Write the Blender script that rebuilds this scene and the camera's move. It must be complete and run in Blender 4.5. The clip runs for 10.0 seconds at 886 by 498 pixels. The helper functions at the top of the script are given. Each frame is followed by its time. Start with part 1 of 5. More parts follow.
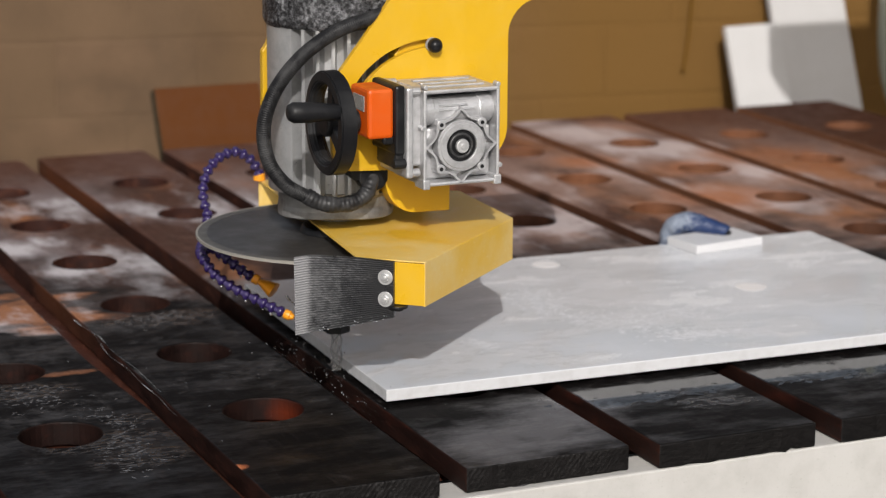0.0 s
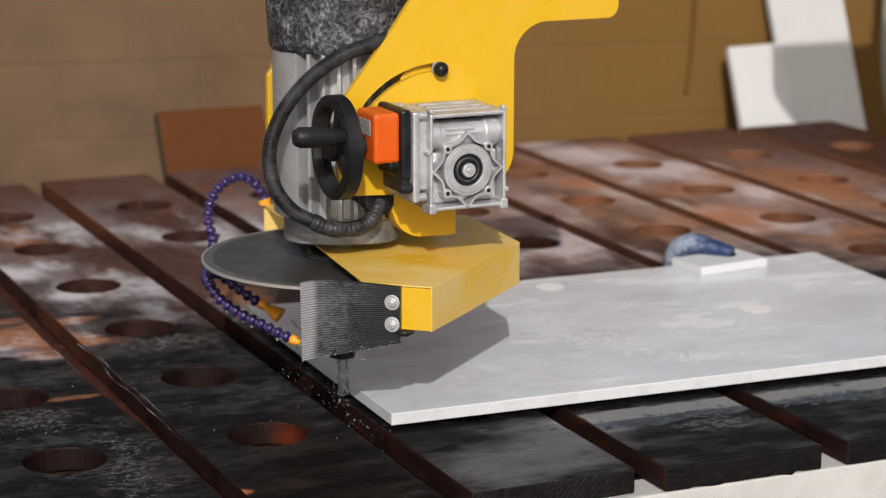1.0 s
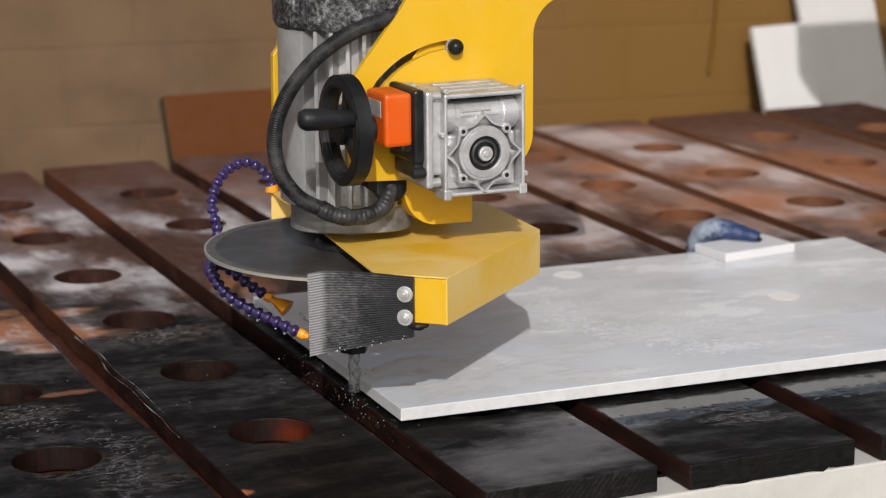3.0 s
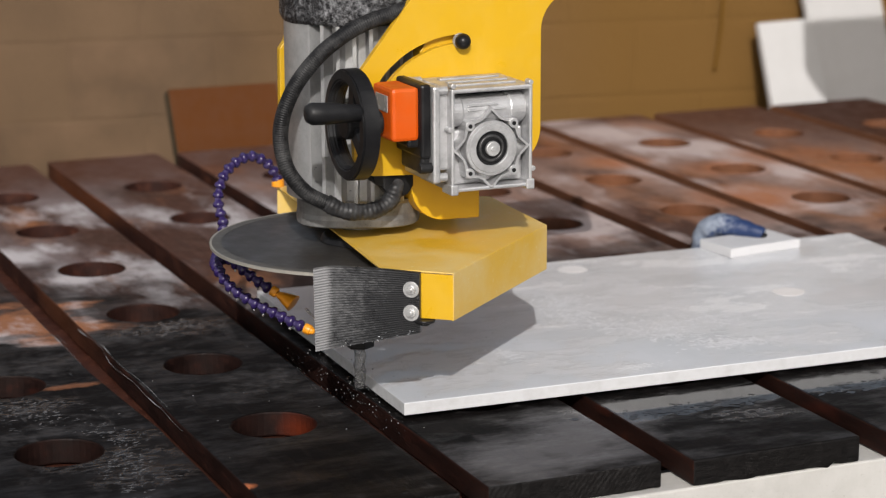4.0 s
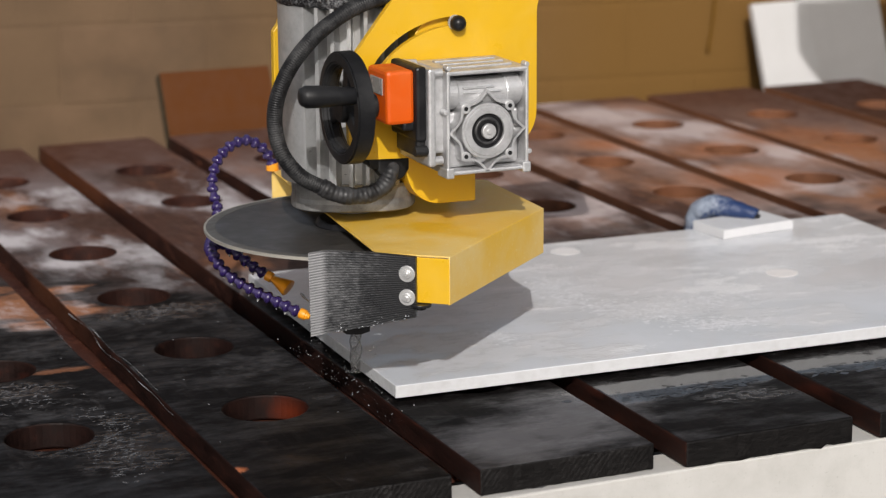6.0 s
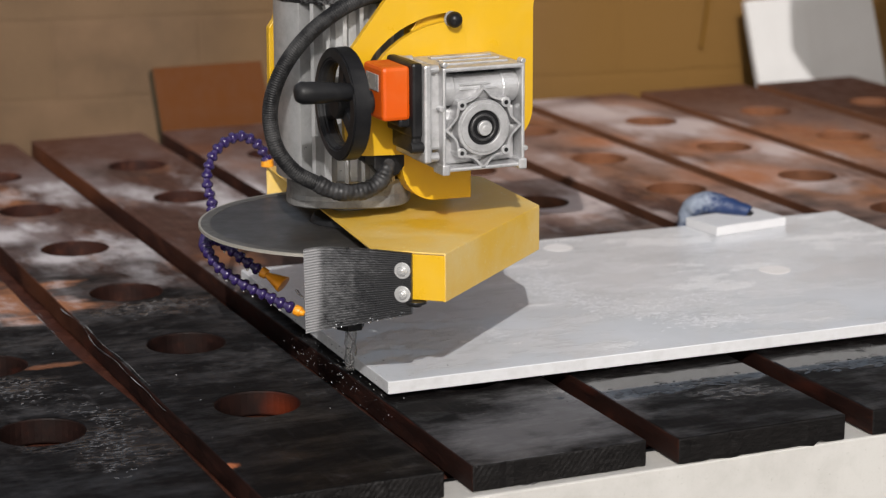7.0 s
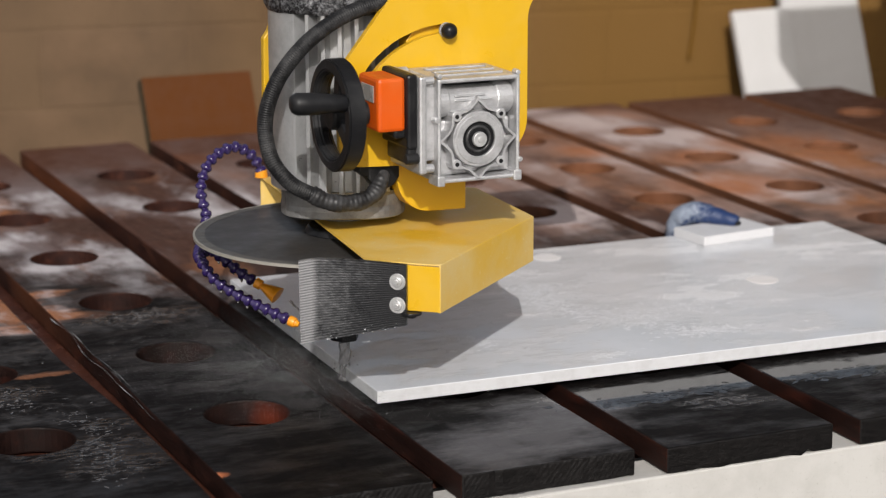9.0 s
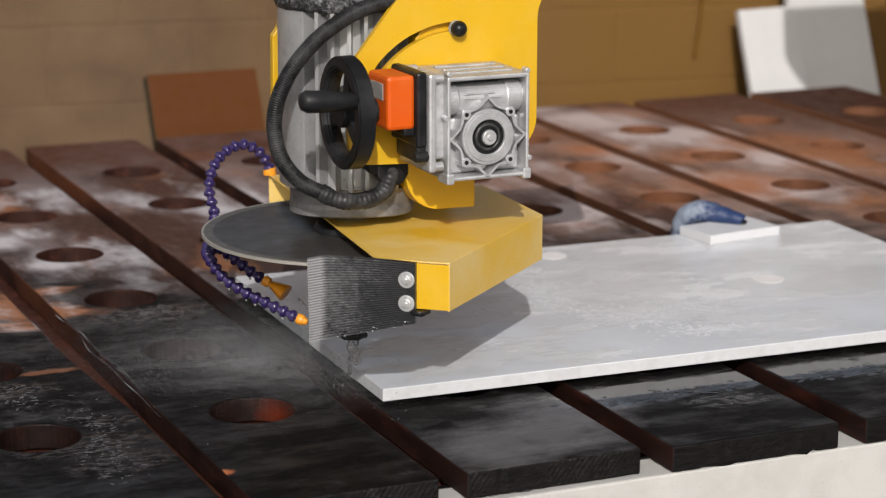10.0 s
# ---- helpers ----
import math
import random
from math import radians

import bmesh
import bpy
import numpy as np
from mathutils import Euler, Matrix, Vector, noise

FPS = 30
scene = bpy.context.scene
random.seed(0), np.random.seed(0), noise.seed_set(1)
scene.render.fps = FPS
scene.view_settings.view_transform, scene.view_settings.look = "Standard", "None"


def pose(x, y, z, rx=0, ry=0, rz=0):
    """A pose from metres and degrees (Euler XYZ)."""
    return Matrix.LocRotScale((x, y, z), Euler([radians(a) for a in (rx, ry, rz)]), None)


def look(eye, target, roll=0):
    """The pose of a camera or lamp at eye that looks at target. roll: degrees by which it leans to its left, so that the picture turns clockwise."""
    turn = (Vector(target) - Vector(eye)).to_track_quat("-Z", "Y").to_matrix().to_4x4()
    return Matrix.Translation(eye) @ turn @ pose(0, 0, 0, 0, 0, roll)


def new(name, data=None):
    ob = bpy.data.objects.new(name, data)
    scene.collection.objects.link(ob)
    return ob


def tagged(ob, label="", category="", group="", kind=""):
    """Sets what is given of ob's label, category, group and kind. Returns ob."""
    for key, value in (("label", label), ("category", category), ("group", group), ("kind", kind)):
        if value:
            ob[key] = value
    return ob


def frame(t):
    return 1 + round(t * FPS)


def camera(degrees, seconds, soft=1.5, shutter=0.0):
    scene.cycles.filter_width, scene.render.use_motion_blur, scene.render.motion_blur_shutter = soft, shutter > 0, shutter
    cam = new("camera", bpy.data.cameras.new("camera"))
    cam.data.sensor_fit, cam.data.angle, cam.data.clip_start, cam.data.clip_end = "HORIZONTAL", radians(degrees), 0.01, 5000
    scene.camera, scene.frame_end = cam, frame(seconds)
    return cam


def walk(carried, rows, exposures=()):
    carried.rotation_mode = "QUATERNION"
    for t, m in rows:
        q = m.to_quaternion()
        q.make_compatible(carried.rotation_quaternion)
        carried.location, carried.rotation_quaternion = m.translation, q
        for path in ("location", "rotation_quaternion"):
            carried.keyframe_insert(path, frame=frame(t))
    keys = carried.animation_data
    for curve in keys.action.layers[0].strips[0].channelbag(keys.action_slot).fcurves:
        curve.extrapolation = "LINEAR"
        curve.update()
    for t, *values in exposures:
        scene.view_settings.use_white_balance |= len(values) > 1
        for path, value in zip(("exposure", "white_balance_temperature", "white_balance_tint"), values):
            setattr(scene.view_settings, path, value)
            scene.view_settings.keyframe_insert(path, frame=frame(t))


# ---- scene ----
def eye(x, y, z, yaw, pitch, roll):
    return pose(x, y, z, 0, 0, yaw) @ pose(0, 0, 0, 90 + pitch) @ pose(0, 0, 0, 0, 0, roll)


cam = camera(21.93, 10.0, soft=1.25)
cam.data.dof.use_dof = True
cam.data.dof.focus_distance = 3.12
cam.data.dof.aperture_fstop = 5.0
walk(cam, [
    (0, eye(-1.2143, -3.0016, 0.9887, -24.103, -13.277, 0.294)),
    (0.5, eye(-1.2151, -2.9993, 0.9933, -24.136, -13.213, 0.292)),
    (1, eye(-1.2139, -2.9950, 0.9926, -24.026, -12.784, 0.067)),
    (1.5, eye(-1.1973, -2.9709, 0.9802, -24.041, -12.796, -0.268)),
    (2, eye(-1.1498, -2.8879, 0.9578, -23.812, -12.927, -0.621)),
    (2.5, eye(-1.1363, -2.8587, 0.9516, -23.634, -12.991, -0.528)),
    (4, eye(-1.1298, -2.8468, 0.9478, -23.321, -13.166, -0.175)),
    (4.5, eye(-1.1261, -2.8450, 0.9419, -23.271, -13.233, -0.300)),
    (5, eye(-1.1243, -2.8403, 0.9438, -23.373, -13.379, -0.311)),
    (5.5, eye(-1.1190, -2.8390, 0.9427, -23.367, -13.487, -0.448)),
    (7, eye(-1.1179, -2.8346, 0.9410, -23.619, -13.663, -0.185)),
    (7.5, eye(-1.1182, -2.8370, 0.9414, -23.762, -13.650, -0.184)),
    (8, eye(-1.1263, -2.8417, 0.9438, -23.964, -13.646, -0.214)),
    (8.5, eye(-1.1229, -2.8435, 0.9407, -23.956, -13.514, -0.219)),
    (9, eye(-1.1239, -2.8415, 0.9435, -23.950, -13.423, -0.072)),
    (9.5, eye(-1.1269, -2.8372, 0.9432, -23.952, -13.420, 0.002)),
    (10, eye(-1.1259, -2.8386, 0.9422, -23.851, -13.464, 0.081)),
])

# ---- light ----
SUN = Vector((-0.337, -0.80, 0.500)).normalized()
world = bpy.data.worlds.new("sky")
scene.world = world
world.use_nodes = True
wn = world.node_tree
sky = wn.nodes.new("ShaderNodeTexSky")
sky.sky_type = "NISHITA"
sky.sun_disc = False
sky.dust_density = 4.5
sky.air_density = 1.0
sky.sun_elevation = math.asin(SUN.z)
sky.sun_rotation = math.atan2(SUN.x, SUN.y)
haze = wn.nodes.new("ShaderNodeHueSaturation")
haze.inputs["Saturation"].default_value = 0.5
wn.links.new(sky.outputs[0], haze.inputs["Color"])
wn.links.new(haze.outputs[0], wn.nodes["Background"].inputs[0])
wn.nodes["Background"].inputs[1].default_value = 0.092
sun = new("sun", bpy.data.lights.new("sun", "SUN"))
sun.data.energy = 3.4
sun.data.angle = radians(0.55)
sun.data.color = (1.0, 0.963, 0.93)
sun.matrix_world = look((0, 0, 6), Vector((0, 0, 6)) - SUN)
scene.view_settings.exposure = 0.0


# ---- materials ----
def mat(name, build):
    m = bpy.data.materials.new(name)
    m.use_nodes = True
    nt = m.node_tree
    build(nt, nt.nodes["Principled BSDF"])
    return m


def node(nt, kind, **values):
    n = nt.nodes.new(kind)
    for k, v in values.items():
        n.inputs[k.replace("_", " ")].default_value = v
    return n


def coords(nt, scale=(1, 1, 1)):
    tc = nt.nodes.new("ShaderNodeTexCoord")
    mp = nt.nodes.new("ShaderNodeMapping")
    mp.inputs["Scale"].default_value = scale
    nt.links.new(tc.outputs["Object"], mp.inputs[0])
    return mp.outputs[0]


def noise_tex(nt, vec, scale, detail=6, rough=0.6):
    n = node(nt, "ShaderNodeTexNoise", Scale=scale, Detail=detail, Roughness=rough)
    nt.links.new(vec, n.inputs["Vector"])
    return n.outputs[0]


def ramp(nt, fac, stops):
    r = nt.nodes.new("ShaderNodeValToRGB")
    el = r.color_ramp.elements
    while len(el) < len(stops):
        el.new(0.5)
    for e, (p, c) in zip(el, stops):
        e.position = p
        e.color = (c, c, c, 1) if isinstance(c, (int, float)) else (*c, 1)
    nt.links.new(fac, r.inputs[0])
    return r.outputs[0]


def mix(nt, fac, a, b, mode="MIX"):
    m = nt.nodes.new("ShaderNodeMix")
    m.data_type = "RGBA"
    m.blend_type = mode
    for sock, v in ((m.inputs[0], fac), (m.inputs[6], a), (m.inputs[7], b)):
        if hasattr(v, "is_linked"):
            nt.links.new(v, sock)
        elif isinstance(v, (int, float)):
            sock.default_value = v
        else:
            sock.default_value = (*v, 1)
    return m.outputs[2]


def span(nt, value, lo, hi, to_lo=0.0, to_hi=1.0):
    m = nt.nodes.new("ShaderNodeMapRange")
    nt.links.new(value, m.inputs[0])
    for k, v in enumerate((lo, hi, to_lo, to_hi)):
        m.inputs[k + 1].default_value = v
    return m.outputs[0]


def add(nt, a, b, op="ADD"):
    m = nt.nodes.new("ShaderNodeMath")
    m.operation = op
    for s, v in zip(m.inputs, (a, b)):
        if isinstance(v, (int, float)):
            s.default_value = v
        else:
            nt.links.new(v, s)
    return m.outputs[0]


def bump(nt, bsdf, height, strength, dist):
    b = nt.nodes.new("ShaderNodeBump")
    b.inputs["Strength"].default_value = strength
    b.inputs["Distance"].default_value = dist
    nt.links.new(height, b.inputs["Height"])
    nt.links.new(b.outputs[0], bsdf.inputs["Normal"])


def painted(name, colour, dust, rough=0.35, amount=0.35, metallic=0.0, scale=18.0, grain=0.0003, gloss=0.5):
    """A coat of paint, plastic or metal with dusty patches and fine grain."""
    def build(nt, b):
        v = coords(nt)
        patch = ramp(nt, noise_tex(nt, v, scale, 8, 0.65), [(0.42, 0.0), (0.72, amount)])
        speck = ramp(nt, noise_tex(nt, v, scale * 22, 3, 0.7), [(0.62, 0.0), (0.75, amount)])
        both = mix(nt, 1.0, patch, speck, "ADD")
        nt.links.new(mix(nt, both, colour, dust), b.inputs["Base Color"])
        nt.links.new(ramp(nt, noise_tex(nt, v, scale * 2, 5), [(0.3, rough * 0.75), (0.75, min(1, rough * 1.5))]), b.inputs["Roughness"])
        b.inputs["Metallic"].default_value = metallic
        b.inputs["Specular IOR Level"].default_value = gloss
        bump(nt, b, noise_tex(nt, v, scale * 9, 5), 0.35, grain)
    return mat(name, build)


def plank_build(nt, b):
    v = coords(nt)
    info = nt.nodes.new("ShaderNodeObjectInfo")
    off = nt.nodes.new("ShaderNodeVectorMath")
    off.operation = "MULTIPLY_ADD"
    nt.links.new(info.outputs["Random"], off.inputs[0])
    off.inputs[1].default_value = (0, 7, 3)
    nt.links.new(v, off.inputs[2])
    vv = off.outputs[0]
    stretch = nt.nodes.new("ShaderNodeMapping")
    stretch.inputs["Scale"].default_value = (9, 0.7, 9)
    nt.links.new(vv, stretch.inputs[0])
    grain = noise_tex(nt, stretch.outputs[0], 14, 8, 0.7)
    cross = nt.nodes.new("ShaderNodeMapping")
    cross.inputs["Scale"].default_value = (1.0, 2.4, 1.0)
    nt.links.new(vv, cross.inputs[0])
    blot = noise_tex(nt, cross.outputs[0], 3.4, 8, 0.6)
    fine = noise_tex(nt, vv, 30, 7, 0.68)
    sep = nt.nodes.new("ShaderNodeSeparateXYZ")
    nt.links.new(v, sep.inputs[0])
    # dry boards away from the cut, soaked boards round it
    reach = add(nt, add(nt, blot, 1.1, "MULTIPLY"), sep.outputs[1])
    reach = add(nt, reach, span(nt, sep.outputs[0], -0.60, 0.10, -0.30, 0.13))
    dry = span(nt, reach, 1.14, 1.60)
    # a bare, rust-stained spot beside the cut
    spot = nt.nodes.new("ShaderNodeVectorMath")
    spot.operation = "DISTANCE"
    nt.links.new(v, spot.inputs[0])
    spot.inputs[1].default_value = (-0.335, 0.655, 0.0)
    bare = span(nt, add(nt, spot.outputs["Value"], add(nt, blot, 0.45, "MULTIPLY")), 0.305, 0.355, 1.0, 0.0)
    dry = add(nt, dry, bare, "MAXIMUM")
    along = nt.nodes.new("ShaderNodeMapping")
    along.inputs["Scale"].default_value = (1.0, 0.42, 1.0)
    nt.links.new(vv, along.inputs[0])
    wide = noise_tex(nt, along.outputs[0], 4.2, 9, 0.60)
    smear = noise_tex(nt, along.outputs[0], 5.5, 11, 0.66)
    def stains(spots):
        """Nearness to the middle of any of the spots (x, y, radius)."""
        most = None
        for x, y, r in spots:
            d = nt.nodes.new("ShaderNodeVectorMath")
            d.operation = "DISTANCE"
            nt.links.new(v, d.inputs[0])
            d.inputs[1].default_value = (x, y, 0)
            near = span(nt, d.outputs["Value"], 0.0, r, 1.0, 0.0)
            most = near if most is None else add(nt, most, near, "MAXIMUM")
        return most

    limed = stains(((-0.163, 1.47, 0.16), (-0.108, 1.50, 0.12), (-0.24, 1.13, 0.14), (-0.19, 0.95, 0.10), (-0.05, 0.94, 0.09), (1.29, 1.82, 0.24), (1.24, 2.00, 0.18), (1.34, 1.56, 0.17), (1.43, 1.56, 0.12), (1.22, 1.45, 0.10), (1.42, 1.21, 0.14), (1.34, 0.90, 0.14), (0.78, 0.95, 0.12)))
    rusty = stains(((1.317, 1.327, 0.14), (1.618, 1.40, 0.26), (1.635, 1.25, 0.22), (1.23, 1.04, 0.18), (1.14, 1.48, 0.12), (-0.36, 1.40, 0.12), (0.30, 1.75, 0.10)))
    sooty = stains(((1.25, 0.83, 0.07), (1.29, 0.73, 0.10), (-0.16, 1.09, 0.08), (-0.06, 1.20, 0.10), (1.62, 1.72, 0.20), (0.10, 1.60, 0.14)))
    smear = add(nt, smear, add(nt, add(nt, limed, 0.165, "MULTIPLY"), add(nt, sooty, -0.16, "MULTIPLY")))
    wood = ramp(nt, grain, [(0.25, (0.034, 0.016, 0.012)), (0.5, (0.070, 0.034, 0.025)), (0.75, (0.135, 0.072, 0.053))])
    rust = noise_tex(nt, along.outputs[0], 4.6, 7, 0.62)
    rust = add(nt, add(nt, rust, add(nt, rusty, 0.13, "MULTIPLY")), span(nt, sep.outputs[0], -0.3, 1.5, -0.13, 0.020))
    tint = mix(nt, ramp(nt, rust, [(0.47, 0.0), (0.62, 0.75)]), wood, (0.40, 0.165, 0.070))
    tint = mix(nt, add(nt, bare, 0.85, "MULTIPLY"), tint, (0.31, 0.135, 0.068))
    wide = add(nt, wide, span(nt, sep.outputs[0], -0.3, 0.9, 0.015, 0.04))
    wide = add(nt, wide, add(nt, bare, -0.12, "MULTIPLY"))
    pale = mix(nt, ramp(nt, wide, [(0.43, 0.0), (0.57, 0.64)]), tint, mix(nt, span(nt, sep.outputs[0], 0.2, 0.9), (0.24, 0.20, 0.20), (0.33, 0.215, 0.175)))
    lime = mix(nt, ramp(nt, add(nt, smear, span(nt, fine, 0, 1, 0.85, 1.15), "MULTIPLY"), [(0.51, 0.0), (0.65, 0.78)]), pale, mix(nt, span(nt, sep.outputs[0], 0.2, 0.9), (0.58, 0.55, 0.565), (0.54, 0.45, 0.43)))
    glaze = span(nt, add(nt, add(nt, rusty, 0.55, "MULTIPLY"), wide), 0.70, 1.0, 0.0, 0.72)
    lime = mix(nt, glaze, lime, mix(nt, grain, (0.27, 0.085, 0.030), (0.44, 0.165, 0.062)))
    dark = mix(nt, ramp(nt, smear, [(0.32, 0.55), (0.44, 0.0)]), lime, (0.055, 0.032, 0.025))
    aged = add(nt, add(nt, sep.outputs[0], 0.9, "MULTIPLY"), add(nt, add(nt, sep.outputs[1], 0.25, "MULTIPLY"), add(nt, smear, 0.5, "MULTIPLY")))
    aged = add(nt, aged, add(nt, limed, -0.5, "MULTIPLY"))
    aged = mix(nt, span(nt, aged, 1.88, 2.28, 0.0, 0.80), dark, mix(nt, grain, (0.060, 0.026, 0.016), (0.10, 0.046, 0.026)))
    rear = add(nt, add(nt, sep.outputs[1], add(nt, smear, 0.9, "MULTIPLY")), add(nt, limed, -0.7, "MULTIPLY"))
    aged = mix(nt, span(nt, rear, 1.90, 2.22, 0.0, 0.82), aged, (0.080, 0.032, 0.019))
    lime = mix(nt, span(nt, sep.outputs[0], 1.79, 1.86, 0.0, 0.8), aged, (0.036, 0.0105, 0.0045))
    soaked = ramp(nt, mix(nt, 0.5, grain, fine), [(0.34, (0.0022, 0.0020, 0.0020)), (0.52, (0.0055, 0.0047, 0.0047)), (0.68, (0.016, 0.0132, 0.013))])
    worn = mix(nt, ramp(nt, rust, [(0.60, 0.0), (0.68, 0.5)]), soaked, (0.12, 0.045, 0.02))
    # grey scum; its rise with y puts the boards' grey sheen into colour
    scum = mix(nt, ramp(nt, add(nt, add(nt, fine, blot, "MULTIPLY"), span(nt, sep.outputs[1], -0.15, 0.60, -0.05, 0.10)), [(0.30, 0.0), (0.42, 0.46)]), worn, (0.066, 0.064, 0.066))
    puddle = noise_tex(nt, cross.outputs[0], 7.0, 12, 0.70)
    film = ramp(nt, puddle, [(0.44, 0.58), (0.53, 0.46), (0.60, 0.34), (0.72, 0.26)])
    # rippled standing water in a few places
    wave_at = nt.nodes.new("ShaderNodeMapping")
    wave_at.inputs["Scale"].default_value = (1.0, 2.0, 1.0)
    nt.links.new(v, wave_at.inputs[0])
    pool = noise_tex(nt, wave_at.outputs[0], 7.0, 9, 0.68)
    reach = None
    for x, y, r in ((-0.46, 0.22, 0.07), (-0.40, -0.06, 0.075), (-0.38, -0.14, 0.06), (-0.345, 0.03, 0.035), (-0.15, 0.54, 0.075), (-0.10, 0.56, 0.05), (0.46, -0.22, 0.05)):
        d = nt.nodes.new("ShaderNodeVectorMath")
        d.operation = "DISTANCE"
        nt.links.new(wave_at.outputs[0], d.inputs[0])
        d.inputs[1].default_value = (x, y * 2.0, 0)
        near = span(nt, d.outputs["Value"], 0.0, r * 2, 1.0, 0.0)
        reach = near if reach is None else add(nt, reach, near, "MAXIMUM")
    calm = None
    for x, y, r in ((0.33, -0.135, 0.075), (0.39, -0.135, 0.075), (0.45, -0.135, 0.075), (0.52, -0.135, 0.07), (0.62, -0.145, 0.07), (0.70, -0.145, 0.07), (0.79, -0.145, 0.08)):
        d = nt.nodes.new("ShaderNodeVectorMath")
        d.operation = "DISTANCE"
        nt.links.new(wave_at.outputs[0], d.inputs[0])
        d.inputs[1].default_value = (x, y * 2.0, 0)
        near = span(nt, d.outputs["Value"], 0.0, r * 2, 1.0, 0.0)
        calm = near if calm is None else add(nt, calm, near, "MAXIMUM")
    sheet = span(nt, add(nt, calm, add(nt, pool, 1.9, "MULTIPLY")), 1.22, 1.50)
    pond = span(nt, add(nt, reach, add(nt, pool, 1.2, "MULTIPLY")), 0.86, 1.10)
    ripple = noise_tex(nt, wave_at.outputs[0], 46, 4, 0.60)
    reach_pond = pond
    pond = add(nt, pond, ramp(nt, ripple, [(0.47, 0.0), (0.56, 1.0)]), "MULTIPLY")
    # grey sky sheen of the wet film near the front end, put into colour
    sky_sheen = None
    for x, y in ((0.09, -0.27), (0.17, -0.25), (0.22, -0.20)):
        d = nt.nodes.new("ShaderNodeVectorMath")
        d.operation = "DISTANCE"
        nt.links.new(v, d.inputs[0])
        d.inputs[1].default_value = (x, y, 0)
        near = span(nt, d.outputs["Value"], 0.02, 0.15, 1.0, 0.0)
        sky_sheen = near if sky_sheen is None else add(nt, sky_sheen, near, "MAXIMUM")
    sky_sheen = span(nt, add(nt, sky_sheen, add(nt, add(nt, puddle, 0.9, "MULTIPLY"), add(nt, fine, 0.9, "MULTIPLY"))), 1.10, 1.75, 0.0, 0.95)
    streak = nt.nodes.new("ShaderNodeVectorMath")
    streak.operation = "DISTANCE"
    flat_at = nt.nodes.new("ShaderNodeMapping")
    flat_at.inputs["Scale"].default_value = (1.0, 5.0, 1.0)
    nt.links.new(v, flat_at.inputs[0])
    nt.links.new(flat_at.outputs[0], streak.inputs[0])
    streak.inputs[1].default_value = (-0.365, 1.46, 0.0)
    scrape = span(nt, add(nt, streak.outputs["Value"], add(nt, fine, 0.14, "MULTIPLY")), 0.10, 0.14, 0.8, 0.0)
    scum = mix(nt, scrape, scum, (0.20, 0.085, 0.045))
    chip = nt.nodes.new("ShaderNodeVectorMath")
    chip.operation = "DISTANCE"
    nt.links.new(v, chip.inputs[0])
    chip.inputs[1].default_value = (-0.272, -0.232, 0.0)
    broken = span(nt, add(nt, chip.outputs["Value"], add(nt, fine, 0.02, "MULTIPLY")), 0.016, 0.024, 0.9, 0.0)
    scum = mix(nt, broken, scum, (0.42, 0.13, 0.05))
    scum = mix(nt, sky_sheen, scum, (0.105, 0.103, 0.110))
    nt.links.new(mix(nt, dry, scum, lime), b.inputs["Base Color"])
    film = mix(nt, sheet, mix(nt, pond, film, (0.10, 0.10, 0.10)), (0.06, 0.06, 0.06))
    nt.links.new(mix(nt, dry, film, ramp(nt, fine, [(0.3, 0.42), (0.7, 0.8)])), b.inputs["Roughness"])
    shine = mix(nt, add(nt, pond, sheet, "MAXIMUM"), ramp(nt, puddle, [(0.44, 0.06), (0.66, 0.22)]), (0.6, 0.6, 0.6))
    nt.links.new(mix(nt, dry, shine, (0.1, 0.1, 0.1)), b.inputs["Specular IOR Level"])
    soft = mix(nt, add(nt, sheet, 0.94, "MULTIPLY"), mix(nt, 0.5, grain, fine), (0.5, 0.5, 0.5))
    swell = add(nt, add(nt, ripple, reach_pond, "MULTIPLY"), 2.2, "MULTIPLY")
    bump(nt, b, add(nt, soft, swell), 0.65, 0.0018)


